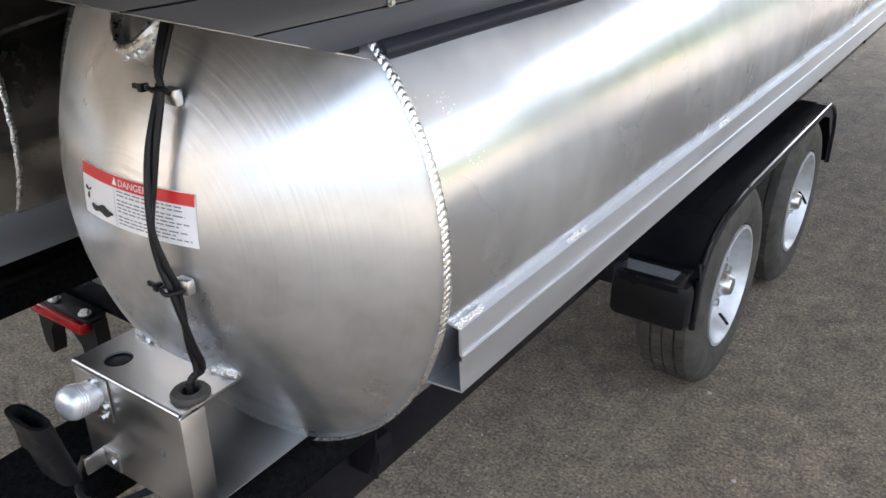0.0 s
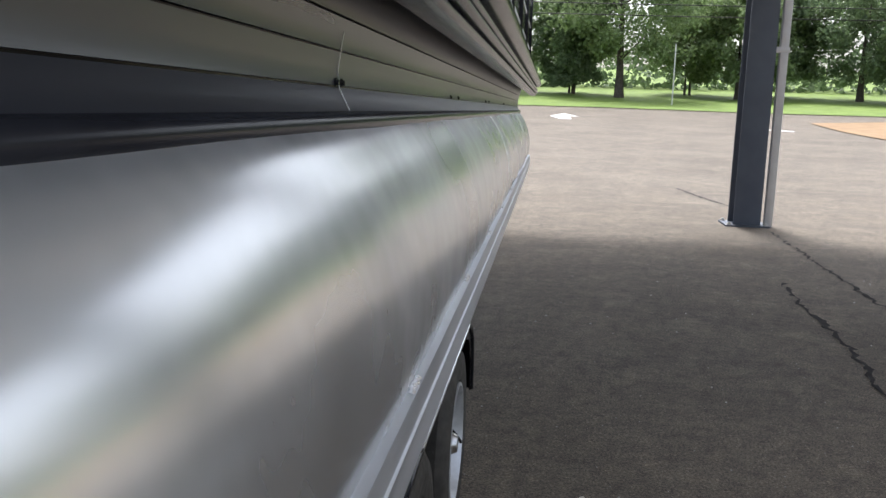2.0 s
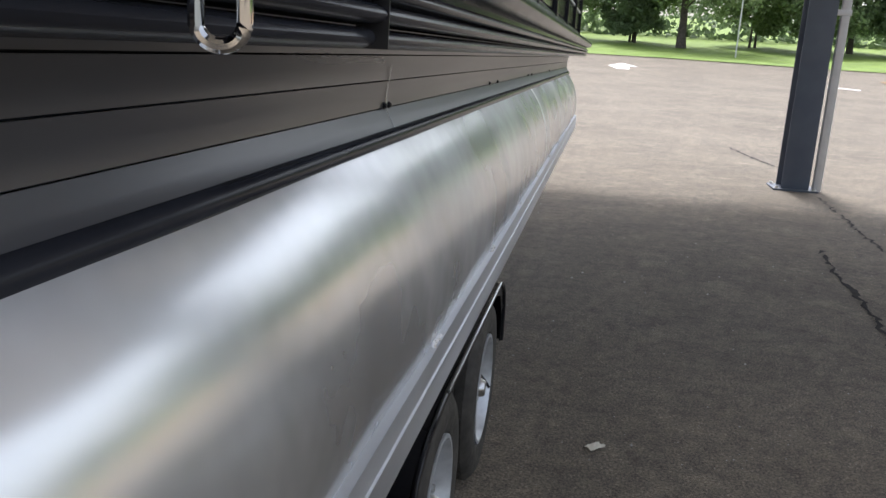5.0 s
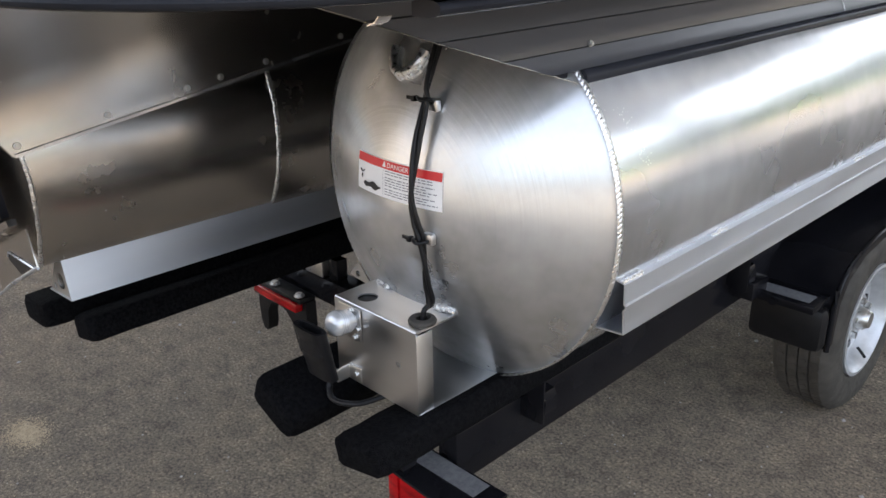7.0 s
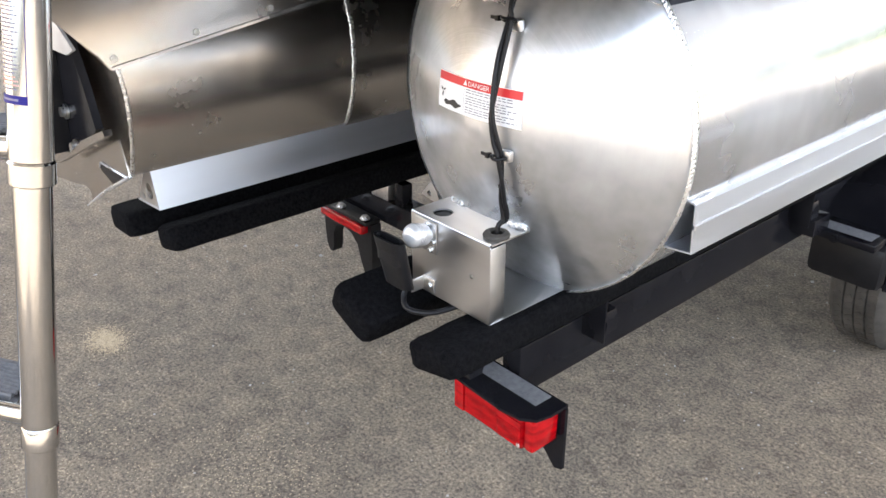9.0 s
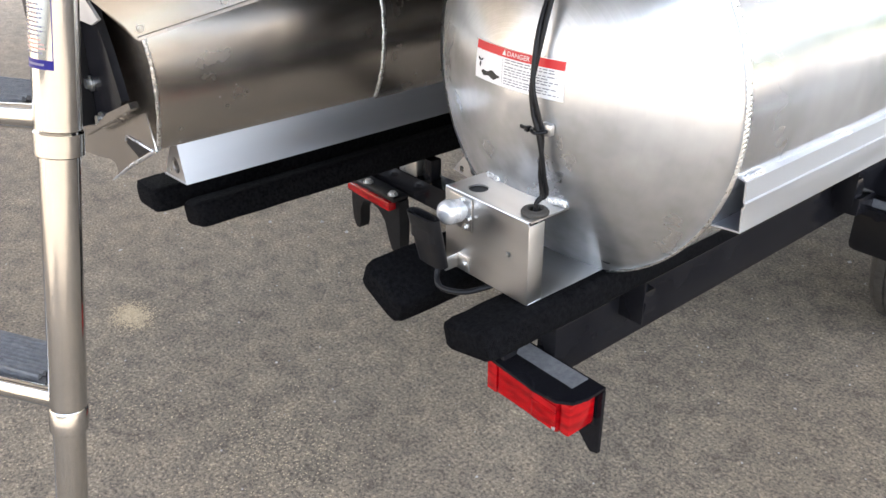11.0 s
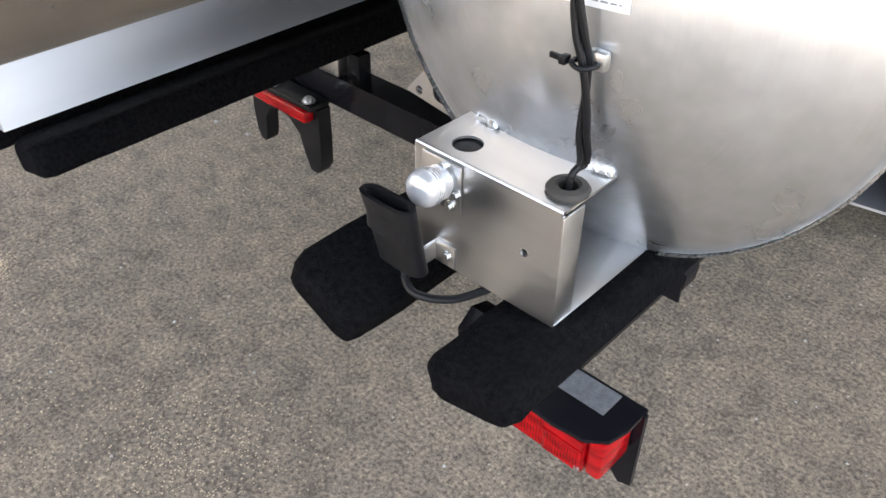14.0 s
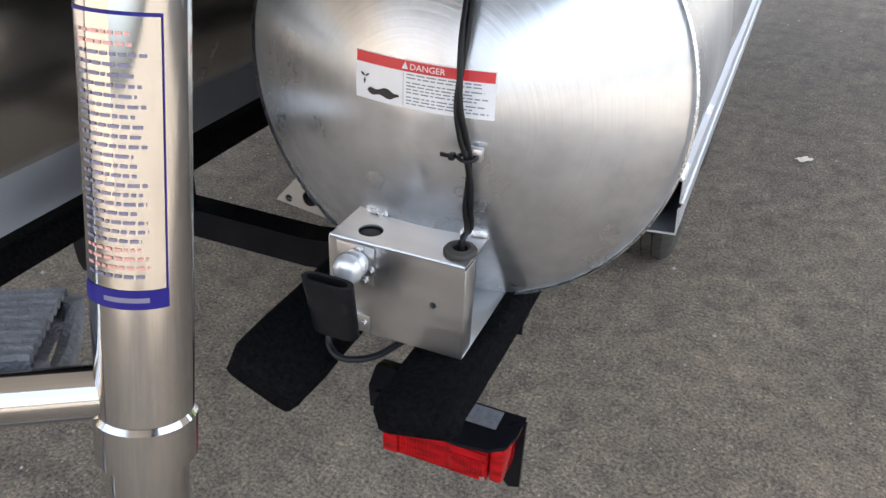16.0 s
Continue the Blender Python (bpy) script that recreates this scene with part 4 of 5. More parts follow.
# bright corner sheet under the stern corner
bm = bmesh.new()
vs = [bm.verts.new(p) for p in ((0.30, -0.30, 1.3588), (0.30, -0.40, 1.3588), (0.235, -0.50, 1.3588), (0.05, -0.60, 1.3588), (0.02, -0.56, 1.3588), (0.20, -0.36, 1.3588))]
bm.faces.new(vs)
r = bmesh.ops.extrude_face_region(bm, geom=list(bm.faces))
bmesh.ops.translate(bm, verts=[v for v in r["geom"] if isinstance(v, bmesh.types.BMVert)], vec=(0, 0, -0.002))
part("corner_sheet", bm, ALU_POL, trim, smooth=False)
part("corner_clip", prism(strip([(0.256, 1.330), (0.268, 1.334), (0.274, 1.340)], 0.0015), -0.380, -0.362), ALU_POL, trim)

# fence panels above the deck
fence = part("fence_panel", box(0.285, 0.30, -0.2, 5.3, 1.50, 2.05, 0.004), BLACK_PAINT, boat, "glossy black fence panel")
for z in (1.475, 2.06):
    part("fence_rail", box(0.275, 0.31, -0.2, 5.3, z - 0.0125, z + 0.0125, 0.004), BLACK_TRIM, fence)
for k in range(8):
    part("fence_post", box(0.272, 0.313, -0.2 + 0.78 * k, -0.165 + 0.78 * k, 1.458, 2.0725, 0.003), BLACK_TRIM, fence)
for k in range(3):
    part("panel_band", box(0.3005, 0.304, -0.2, 5.3, 1.60 + 0.13 * k, 1.612 + 0.13 * k, 0.001), ALU_STRAKE, fence)

# hanging chain
def link(at, h, w, r, turn):
    pts = []
    for k in range(28):
        a = 2 * math.pi * k / 28
        x, z = w * math.cos(a), w * math.sin(a) + (h if math.sin(a) > 0 else -h)
        p = Vector((x * math.cos(turn), x * math.sin(turn), z))
        pts.append(Vector(at) + p)
    return sweep(pts, r, 10, None, True)


chain = part("tie_chain", link((0.384, 0.088, 1.366), 0.016, 0.0085, 0.0030, 0.3), STEEL, boat, "bright stainless chain hanging from the rail")
for k in range(1, 5):
    part("chain_link", link((0.384, 0.088, 1.366 + 0.040 * k), 0.016, 0.0085, 0.0030, 0.3 + (k % 2) * math.pi / 2), STEEL, chain)

# middle pontoon with its raised after part
mid = part("middle_pontoon", tube_shell(CX, CZ, CR, 0.065, 5.2, 6), ALU_POL, boat, "polished aluminium middle pontoon")
tail = bmesh.new()
rings = []
for f in (0.0, 0.5, 1.0):
    row = []
    for k in range(97):
        a = -0.53 + (math.pi + 1.06) * k / 96
        z = CZ + CR * math.sin(a)
        yend = -0.455 - 0.10 * max(0.0, z - 1.0) - 0.05 * min(0.0, z - 0.86)
        row.append(tail.verts.new((CX + CR * math.cos(a), yend + (0.065 - yend) * f, z)))
    rings.append(row)
for r0, r1 in zip(rings, rings[1:]):
    for k in range(96):
        tail.faces.new((r0[k], r0[k + 1], r1[k + 1], r1[k]))
part("tail_section", tail, ALU_POL, mid)
plate = bmesh.new()
ring = []
for k in range(65):
    a = -0.53 + (math.pi + 1.06) * k / 64
    z = CZ + (CR - 0.004) * math.sin(a)
    ring.append(plate.verts.new((CX + (CR - 0.004) * math.cos(a), -0.440 - 0.10 * max(0.0, z - 1.0) - 0.05 * min(0.0, z - 0.86), z)))
plate.faces.new(ring)
part("tail_plate", plate, ALU_POL, mid, smooth=False)
ob = new("weld_bead", weld_ring((CX, 0.065, CZ), CR + 0.0005, -0.52, 0.42, 0.006, 0.012, 0.0018, 0.35, 9))
ob.parent = mid
tagged(ob, kind="stuff")
edge = bmesh.new()
pts = []
for k in range(60):
    a = -0.53 + 0.70 * k / 59
    z = CZ + CR * math.sin(a)
    pts.append((CX + CR * math.cos(a), -0.455 - 0.10 * max(0.0, z - 1.0) - 0.05 * min(0.0, z - 0.86), z))
rnd = random.Random(2)
part("edge_weld", sweep(pts, [0.003 + rnd.uniform(0, 0.0016) for _ in pts], 7), WELD, mid)
face = [(-0.668, 0.832), (-0.657, 0.829), (-0.637, 0.746), (-0.745, 0.738)]
part("middle_strake", prism(strip(face, 0.003), -0.415, 4.9), ALU_STRAKE, mid, "pale extruded aluminium strake")
part("strake_web", prism([(-0.735, 0.741), (-0.642, 0.749), (-0.658, 0.8), (-0.70, 0.79)], -0.405, -0.402), ALU_POL, mid)
for y in (-0.40, -0.149, 0.4, 1.0):
    bm = bmesh.new()
    rnd = random.Random(int(y * 50) + 99)
    for i in range(9):
        q = bmesh.ops.create_icosphere(bm, subdivisions=1, radius=0.004 + rnd.uniform(0, .002))
        bmesh.ops.translate(bm, verts=q["verts"], vec=(-0.658, y + (i - 4) * 0.007, 0.832 + rnd.uniform(-.001, .002)))
    part("stitch_weld", bm, WELD, mid)
# riveted side sheet between middle pontoon and deck
def riveted(profile, y1, mat, label=""):
    """Sheet whose lower lap climbs towards the bow."""
    bm = prism(profile, -0.475, y1, 'Y', True, 8, lambda a, z: -0.80 * max(0.0, z - 1.06))
    for v in bm.verts:
        climb = 0.155 * (v.co.y + 0.475)
        v.co.z = min(1.389, v.co.z + climb) if v.co.z < 1.3 else v.co.z
    return bm


part("riveted_sheet", riveted(strip([(-0.5985, 1.052), (-0.6010, 1.08), (-0.608, 1.13), (-0.600, 1.19), (-0.57, 1.29), (-0.55, 1.388)], 0.003), 1.5, ALU_POL), ALU_POL, mid, "polished riveted aluminium side sheet")
lap = prism([(-0.5985, 1.050), (-0.5985, 1.057), (-0.5955, 1.056), (-0.5955, 1.050)], -0.472, 1.5, 'Y', True, 8)
for v in lap.verts:
    v.co.z += 0.155 * (v.co.y + 0.475)
part("lap_strip", lap, ALU, mid)
for y in (-0.465, -0.30, -0.135, -0.06, 0.05, 0.25, 0.45, 0.7):
    part("rivet", bolt(bmesh.new(), (-0.5985, y, 1.069 + 0.155 * (y + 0.475)), (1, 0, 0), 0.0045, 0.004), ZINC, mid)

# engine bracket behind the middle pontoon
drive = part("engine_bracket", prism([(-1.30, 0.76), (-1.12, 0.765), (-0.90, 0.815), (-0.755, 0.88), (-0.725, 0.91), (-0.755, 1.0), (-0.785, 1.06), (-0.80, 1.30), (-1.30, 1.30)], -0.482, -0.466), BLACK_PAINT, boat, "black engine mounting bracket")
part("bracket_rib", prism([(-0.92, 0.82), (-0.905, 0.82), (-0.88, 1.06), (-0.895, 1.06)], -0.520, -0.4825), BLACK_PLASTIC, drive)
for x, z in ((-1.177, 0.875), (-0.971, 0.903), (-0.886, 0.912), (-1.235, 0.793), (-0.866, 0.838), (-1.08, 0.83)):
    part("bracket_bolt", bolt(bmesh.new(), (x, -0.4825, z), (0, -1, 0.1), 0.011, 0.014), ZINC, drive)
part("bracket_lip", prism([(-0.985, 0.780), (-0.965, 0.778), (-0.76, 0.866), (-0.625, 0.924), (-0.632, 0.934), (-0.765, 0.882), (-0.90, 0.812)], -0.500, -0.4835), ALU_POL, drive, "bent polished aluminium lip", smooth=False)
# curved splash plate that closes the keel below the bracket, with a slot and a turned lower edge
splash = [(-0.640, 0.828), (-0.952, 0.668), (-0.912, 0.692), (-0.900, 0.708), (-0.906, 0.722), (-0.935, 0.724), (-1.010, 0.707), (-1.110, 0.690), (-1.210, 0.672), (-1.300, 0.664), (-1.345, 0.675), (-1.330, 0.71), (-1.24, 0.79), (-0.98, 0.812), (-0.80, 0.85), (-0.66, 0.90)]
splash_bm = prism(splash, -0.4625, -0.4595)
part("splash_plate", splash_bm, ALU_POL, drive, "curved polished aluminium splash plate", smooth=False)
part("splash_edge", sweep([(-0.640, -0.461, 0.828), (-0.79, -0.466, 0.753), (-0.952, -0.461, 0.668)], [0.004, 0.0045, 0.002], 8), ALU, drive)
part("slot_edge", sweep([(-0.800, -0.4645, 0.806), (-0.792, -0.4645, 0.818), (-0.655, -0.4645, 0.824)], 0.0022, 6), ALU, drive)
# nothing is cut: a black shape paints the dark of the slot
part("slot", prism([(-0.800, 0.800), (-0.793, 0.816), (-0.668, 0.821), (-0.74, 0.785)], -0.4640, -0.4630), BLACK_PAINT, drive, smooth=False)
gusset = drilled_plate([(-0.90, 1.055), (-0.745, 1.058), (-0.70, 1.075), (-0.765, 1.112), (-0.83, 1.135), (-0.93, 1.13)], [(-0.85, 1.098, 0.016)], -0.50, 0.006)
part("gusset", gusset, ALU, drive, "bright aluminium gusset with a hole", smooth=False)
# open end of the middle strake: a small folded end piece
part("strake_end", drilled_plate([(-0.655, 0.826), (-0.700, 0.806), (-0.742, 0.742), (-0.720, 0.735), (-0.640, 0.744)], [(-0.683, 0.772, 0.018), (-0.716, 0.752, 0.007)], -0.411, 0.003), ALU_BOX, mid, smooth=False)

# boarding ladder
LT, LM, LB = Vector((0.1955, -0.733, 1.694)), Vector((0.2035, -0.830, 1.184)), Vector((0.2135, -0.949, 0.554))
ladder = part("boarding_ladder", sweep([LT, LT.lerp(LM, 0.5), LM + (LT - LM) * 0.001], 0.0180, 32), STEEL, boat, "polished stainless telescoping boarding ladder")
down = (LB - LM).normalized()
part("collar", sweep([LM, LM + down * 0.002, LM + down * 0.020, LM + down * 0.0215], [0.0175, 0.0192, 0.0192, 0.0170], 32), STEEL, ladder)
part("lower_tube", sweep([LM + down * 0.0215, LM + down * 0.252], 0.0158, 32), STEEL, ladder)
part("collar", sweep([LM + down * 0.2525, LM + down * 0.2545, LM + down * 0.275, LM + down * 0.277], [0.0158, 0.0168, 0.0168, 0.0145], 32), STEEL, ladder)
part("lowest_tube", sweep([LM + down * 0.277, LB], 0.0140, 32), STEEL, ladder)
side = Vector((-0.82, -0.46, -0.01)).normalized()
inward = Vector((-0.49, 0.87, 0))
for at, rr, nm in ((LM + Vector((0, 0, 0.008)), 0.0105, "rung"), (LM + down * 0.248, 0.0098, "rung"), (LM + down * 0.5, 0.0098, "rung")):
    part(nm, sweep([at + side * 0.012, at + side * 0.10 + Vector((0, 0, -0.004)), at + side * 0.40], rr, 20), STEEL, ladder)
    tr = bmesh.new()
    for q in range(9):
        o = at + side * 0.042 + inward * (0.012 + 0.0052 * q) + Vector((0, 0, 0.008))
        sweep([o, o + side * 0.36], 0.0024, 6, tr)
    m0 = at + side * 0.042 + inward * 0.010 + Vector((0, 0, -0.003))
    vs = []
    for d in (Vector((0, 0, 0)), side * 0.36):
        vs.append([tr.verts.new(m0 + d + inward * q[0] + Vector((0, 0, q[1]))) for q in ((0, 0), (0.05, 0), (0.05, 0.011), (0, 0.011))])
    for i in range(4):
        tr.faces.new((vs[0][i], vs[0][(i + 1) % 4], vs[1][(i + 1) % 4], vs[1][i]))
    part("tread", tr, GRIP, ladder, "ribbed grey plastic tread")
    hook = [at + side * 0.040 + inward * (0.034 - 0.024 * math.cos(f)) + Vector((0, 0, 0.004 - 0.016 * math.sin(f))) for f in [math.pi * k / 12 for k in range(13)]]
    part("tread_end", sweep(hook, 0.0048, 8), GRIP, ladder)
other = side * 0.42
part("second_rail", sweep([LT + other, LM + other, LB + other], 0.0180, 24), STEEL, ladder)


def wrap(s0, s1, a0, a1, out, n=14):
    """Patch round the ladder tube, between heights s0, s1 (metres above the collar) and angles a0, a1 in degrees."""
    d = (LT - LM).normalized()
    toward = Vector((0.55, -0.6, 0.3))
    e1 = (toward - d * toward.dot(d)).normalized()
    e2 = d.cross(e1)
    bm = bmesh.new()
    rows = [[bm.verts.new(LM + d * (s0 + (s1 - s0) * j / 4) + (e1 * math.cos(radians(a0 + (a1 - a0) * i / n)) + e2 * math.sin(radians(a0 + (a1 - a0) * i / n))) * (0.0180 + out)) for i in range(n + 1)] for j in range(5)]
    for r0, r1 in zip(rows, rows[1:]):
        for i in range(n):
            bm.faces.new((r0[i], r0[i + 1], r1[i + 1], r1[i]))
    return bm


part("sticker", wrap(0.049, 0.147, -75, 28, 0.0003), STEEL, ladder, "clear sticker with blue border")
part("sticker_band", wrap(0.0485, 0.0555, -76, 29, 0.0006), BLUE_INK, ladder)
part("sticker_edge", wrap(0.055, 0.147, 26.6, 28.4, 0.0006, 2), BLUE_INK, ladder)
part("sticker_edge", wrap(0.1459, 0.147, -75, 28, 0.0006), BLUE_INK, ladder)
rnd = random.Random(31)
for k in range(26):
    low = 0.1400 - 0.0032 * k
    ang, end = -62, rnd.uniform(-4, 12)
    text = bmesh.new()
    while ang < end:
        wide = rnd.uniform(4, 13)
        q = wrap(low, low + 0.0011, ang, min(end, ang + wide), 0.0006, 3)
        q.verts.index_update()
        base = [text.verts.new(p.co) for p in q.verts]
        for f in q.faces:
            text.faces.new([base[p.index] for p in f.verts])
        q.free()
        ang += wide + 2.5
    part("sticker_line", text, PINK_INK if k in (0, 1, 22, 23, 24) else LADDER_INK, ladder)
part("band_bar", wrap(0.0512, 0.0530, -40, 8, 0.0009), LADDER_INK, ladder)

# ---- trailer ----
trailer = thing("boat_trailer", "black tandem-axle boat trailer with carpeted bunks", "trailer")


def bunk(cx, cz, tilt, y0, y1, w=0.118, t=0.058):
    """Carpet-wrapped plank, tilted to the tube, with a soft folded end."""
    bm = bmesh.new()
    prof = []
    for sx, sz in ((1, 1), (-1, 1), (-1, -1), (1, -1)):
        for k in range(4):
            a = math.atan2(sz, sx) - math.pi / 4 + math.pi / 2 * k / 3
            prof.append((sx * (w / 2 - 0.014) + 0.014 * math.cos(a), sz * (t / 2 - 0.014) + 0.014 * math.sin(a)))
    rnd = random.Random(int(cx * 1000) + 7)
    ys = [y0, y0 + 0.006, y0 + 0.02, y0 + 0.05] + [y0 + 0.05 + (y1 - y0 - 0.05) * (k / 40) ** 1.3 for k in range(1, 41)]
    rows = []
    for i, y in enumerate(ys):
        f = (0.72, 0.92, 1.0, 1.0)[i] if i < 4 else 1.0
        row = []
        for u, v in prof:
            wob = 1 + rnd.uniform(-0.035, 0.035) * (1 if i < 5 else 0.35)
            row.append(bm.verts.new((cx + u * f * wob * math.cos(tilt) - v * f * wob * math.sin(tilt), y, cz + u * f * wob * math.sin(tilt) + v * f * wob * math.cos(tilt))))
        rows.append(row)
    n = len(prof)
    for r0, r1 in zip(rows, rows[1:]):
        for k in range(n):
            bm.faces.new((r0[k], r0[(k + 1) % n], r1[(k + 1) % n], r1[k]))
    bm.faces.new(rows[0])
    bm.faces.new(rows[-1])
    part("bunk", bm, CARPET, trailer, "bunk board wrapped in black carpet")


bunk(0.076, 0.677, 0.24, -0.295, 4.4, 0.116, 0.052)
bunk(-0.148, 0.664, -0.40, -0.295, 4.4)
bunk(-0.807, 0.596, 0.25, -0.350, 4.4, 0.10, 0.06)
bunk(-0.95, 0.607, 0.05, -0.40, 4.4, 0.12, 0.06)

# main rail with outriggers to the bunk
part("frame_rail", box(-0.008, 0.040, -0.0395, 5.9, 0.464, 0.574, 0.004), BLACK_PAINT, trailer)
part("frame_rail", box(-1.99, -1.93, -0.13, 5.6, 0.548, 0.638, 0.004), BLACK_PAINT, trailer)
for y in (0.135, 0.95, 2.1, 3.0, 3.9):
    part("bunk_bracket", box(0.0405, 0.096, y, y + 0.005, 0.536, 0.652, 0.001), BLACK_PAINT, trailer)
    part("bracket_cup", prism([(0.0405, 0.538), (0.082, 0.541), (0.096, 0.556), (0.098, 0.58), (0.090, 0.600), (0.0405, 0.608), (0.0405, 0.605), (0.088, 0.597), (0.095, 0.579), (0.093, 0.558), (0.080, 0.544), (0.0405, 0.541)], y + 0.0052, y + 0.04), BLACK_PAINT, trailer)
for y in (0.33, 1.25, 2.65, 4.0):
    part("cross_bar", prism([(-1.928, 0.43), (-0.45, 0.43), (-0.009, 0.490), (-0.009, 0.560), (-0.45, 0.50), (-1.928, 0.50)], y - 0.02, y + 0.045), BLACK_PAINT, trailer)
for x in (-0.15, -0.79, -0.945):
    for y in (0.33, 1.25, 2.65, 4.0):
        part("bunk_post", box(x - 0.02, x + 0.02, y - 0.005, y + 0.03, 0.50, 0.56 if x < -0.5 else 0.64, 0.002), BLACK_PAINT, trailer)
part("winch_tongue", box(-0.97, -0.91, 5.0, 7.2, 0.50, 0.58, 0.004), BLACK_PAINT, trailer)

# rear lamp on its plate
lamp = part("rear_lamp", box(-0.045, 0.133, -0.128, -0.060, 0.440, 0.512, 0.006), RED_LENS, trailer, "red plastic tail lamp")
part("lens_end", box(0.1335, 0.157, -0.126, -0.058, 0.444, 0.511, 0.006), RED_LENS, lamp)
part("lens_face", box(0.072, 0.131, -0.1315, -0.1285, 0.446, 0.500, 0.001), RED_LENS, lamp)
part("lens_face", box(-0.043, -0.018, -0.1315, -0.1285, 0.444, 0.508, 0.001), RED_LENS, lamp)
for x0, x1, zl, zh, yf in ((-0.016, 0.069, 0.446, 0.506, -0.1283), (0.0745, 0.1285, 0.449, 0.482, -0.1317)):
    ribs = bmesh.new()
    count = int((x1 - x0) / 0.0045)
    for i in range(count):
        xa = x0 + (x1 - x0) * i / count
        xb = x0 + (x1 - x0) * (i + 1) / count
        q = [ribs.verts.new(p) for p in ((xa, yf, zl), ((xa + xb) / 2, yf - 0.0016, zl), (xb, yf, zl), (xa, yf, zh), ((xa + xb) / 2, yf - 0.0016, zh), (xb, yf, zh))]
        for face in ((0, 1, 4, 3), (1, 2, 5, 4), (0, 2, 1), (3, 4, 5), (0, 3, 5, 2)):
            ribs.faces.new([q[k] for k in face])
    part("lens_ribs", ribs, RED_LENS, lamp, smooth=False)
part("lens_bead", box(0.070, 0.1315, -0.1335, -0.1316, 0.484, 0.4865), RED_LENS, lamp)
top = bmesh.new()
plate = [(-0.055, -0.045), (-0.055, -0.136), (0.09, -0.144), (0.135, -0.138), (0.158, -0.120), (0.1655, -0.09), (0.1655, -0.045)]
lo = [top.verts.new((x, y, 0.5135)) for x, y in plate]
hi = [top.verts.new((x, y, 0.5195)) for x, y in plate]
top.faces.new(lo)
top.faces.new(hi[::-1])
for i in range(len(lo)):
    top.faces.new((lo[i], lo[(i + 1) % len(lo)], hi[(i + 1) % len(lo)], hi[i]))
part("lamp_plate", top, BLACK_PAINT, lamp, smooth=False)
part("grip_strip", box(-0.045, 0.130, -0.092, -0.05, 0.5197, 0.5207), GRIP, lamp)
part("back_plate", prism([(-0.055, 0.44), (0.10, 0.425), (0.150, 0.372), (0.168, 0.378), (0.168, 0.5133), (-0.055, 0.5133)], -0.055, -0.047), BLACK_PAINT, lamp)
part("plate_arm", box(-0.006, 0.040, -0.0465, -0.0398, 0.466, 0.513), BLACK_PAINT, lamp)
for x, z in ((0.127, 0.452), (-0.036, 0.452)):
    part("lens_screw", bolt(bmesh.new(), (x, -0.1315 if x > 0 else -0.1285, z), (0, -1, 0), 0.003, 0.002), ZINC, lamp)
part("rail_end_bracket", prism([(-0.150, 0.545), (-0.12, 0.545), (-0.10, 0.60), (-0.13, 0.610), (-0.155, 0.59)], -0.055, 0.02, 'X'), BLACK_PAINT, trailer)
part("rail_bolt", bolt(bmesh.new(), (-0.035, -0.1525, 0.575), (0, -1, 0.2), 0.012, 0.012), BLACK_PAINT, trailer)

# second lamp on the far cross bar
two = part("bar_lamp", box(-1.065, -0.855, 0.235, 0.262, 0.392, 0.420, 0.005), RED_LENS, trailer, "red plastic bar lamp")
part("lamp_shell", box(-1.075, -0.845, 0.245, 0.30, 0.418, 0.432, 0.004), BLACK_PLASTIC, two)
bracket = [(-1.082, 0.418), (-1.084, 0.33), (-1.080, 0.285), (-1.068, 0.262), (-1.052, 0.262), (-1.044, 0.285), (-1.040, 0.33), (-1.020, 0.362), (-0.985, 0.372), (-0.945, 0.362),
           (-0.915, 0.335), (-0.900, 0.285), (-0.885, 0.252), (-0.862, 0.250), (-0.846, 0.275), (-0.842, 0.34), (-0.842, 0.418)]
part("lamp_bracket", prism(bracket, 0.262, 0.297), BLACK_PLASTIC, two, "moulded black two-legged bracket")
for x in (-0.99, -0.87):
    part("lamp_bolt", bolt(bmesh.new(), (x, 0.262, 0.4325), (0, 0, 1), 0.010, 0.010), ZINC, two)
two.location.z += 0.013
part("zinc_clamp", box(-0.90, -0.82, 0.31, 0.345, 0.50, 0.56, 0.004), ZINC, trailer)

# flat guide post at the inner bunk's end
guide = bmesh.new()
rows = []
for k in range(9):
    f = k / 8
    z = 0.842 - 0.092 * f
    w = 0.036 - 0.004 * f
    d = 0.0125
    cxg, cyg = -0.052, -0.268 + 0.02 * f
    rows.append([guide.verts.new((cxg + (w if math.cos(a) > 0 else -w) * 1.0 * (abs(math.cos(a)) ** 0.45), cyg + d * math.sin(a), z)) for a in [2 * math.pi * q / 24 for q in range(24)]])
for r0, r1 in zip(rows, rows[1:]):
    for q in range(24):
        guide.faces.new((r0[q], r0[(q + 1) % 24], r1[(q + 1) % 24], r1[q]))
inner_ring = [guide.verts.new(((v.co.x + 0.052) * 0.82 - 0.052, (v.co.y + 0.268) * 0.6 - 0.268, 0.842)) for v in rows[0]]
low_ring = [guide.verts.new((v.co.x, v.co.y, 0.80)) for v in inner_ring]
for q in range(24):
    guide.faces.new((rows[0][q], rows[0][(q + 1) % 24], inner_ring[(q + 1) % 24], inner_ring[q]))
    guide.faces.new((inner_ring[q], inner_ring[(q + 1) % 24], low_ring[(q + 1) % 24], low_ring[q]))
guide.faces.new(low_ring)
guide.faces.new(rows[-1])
part("guide_post", guide, BLACK_PLASTIC, trailer, "flattened black plastic guide sleeve")



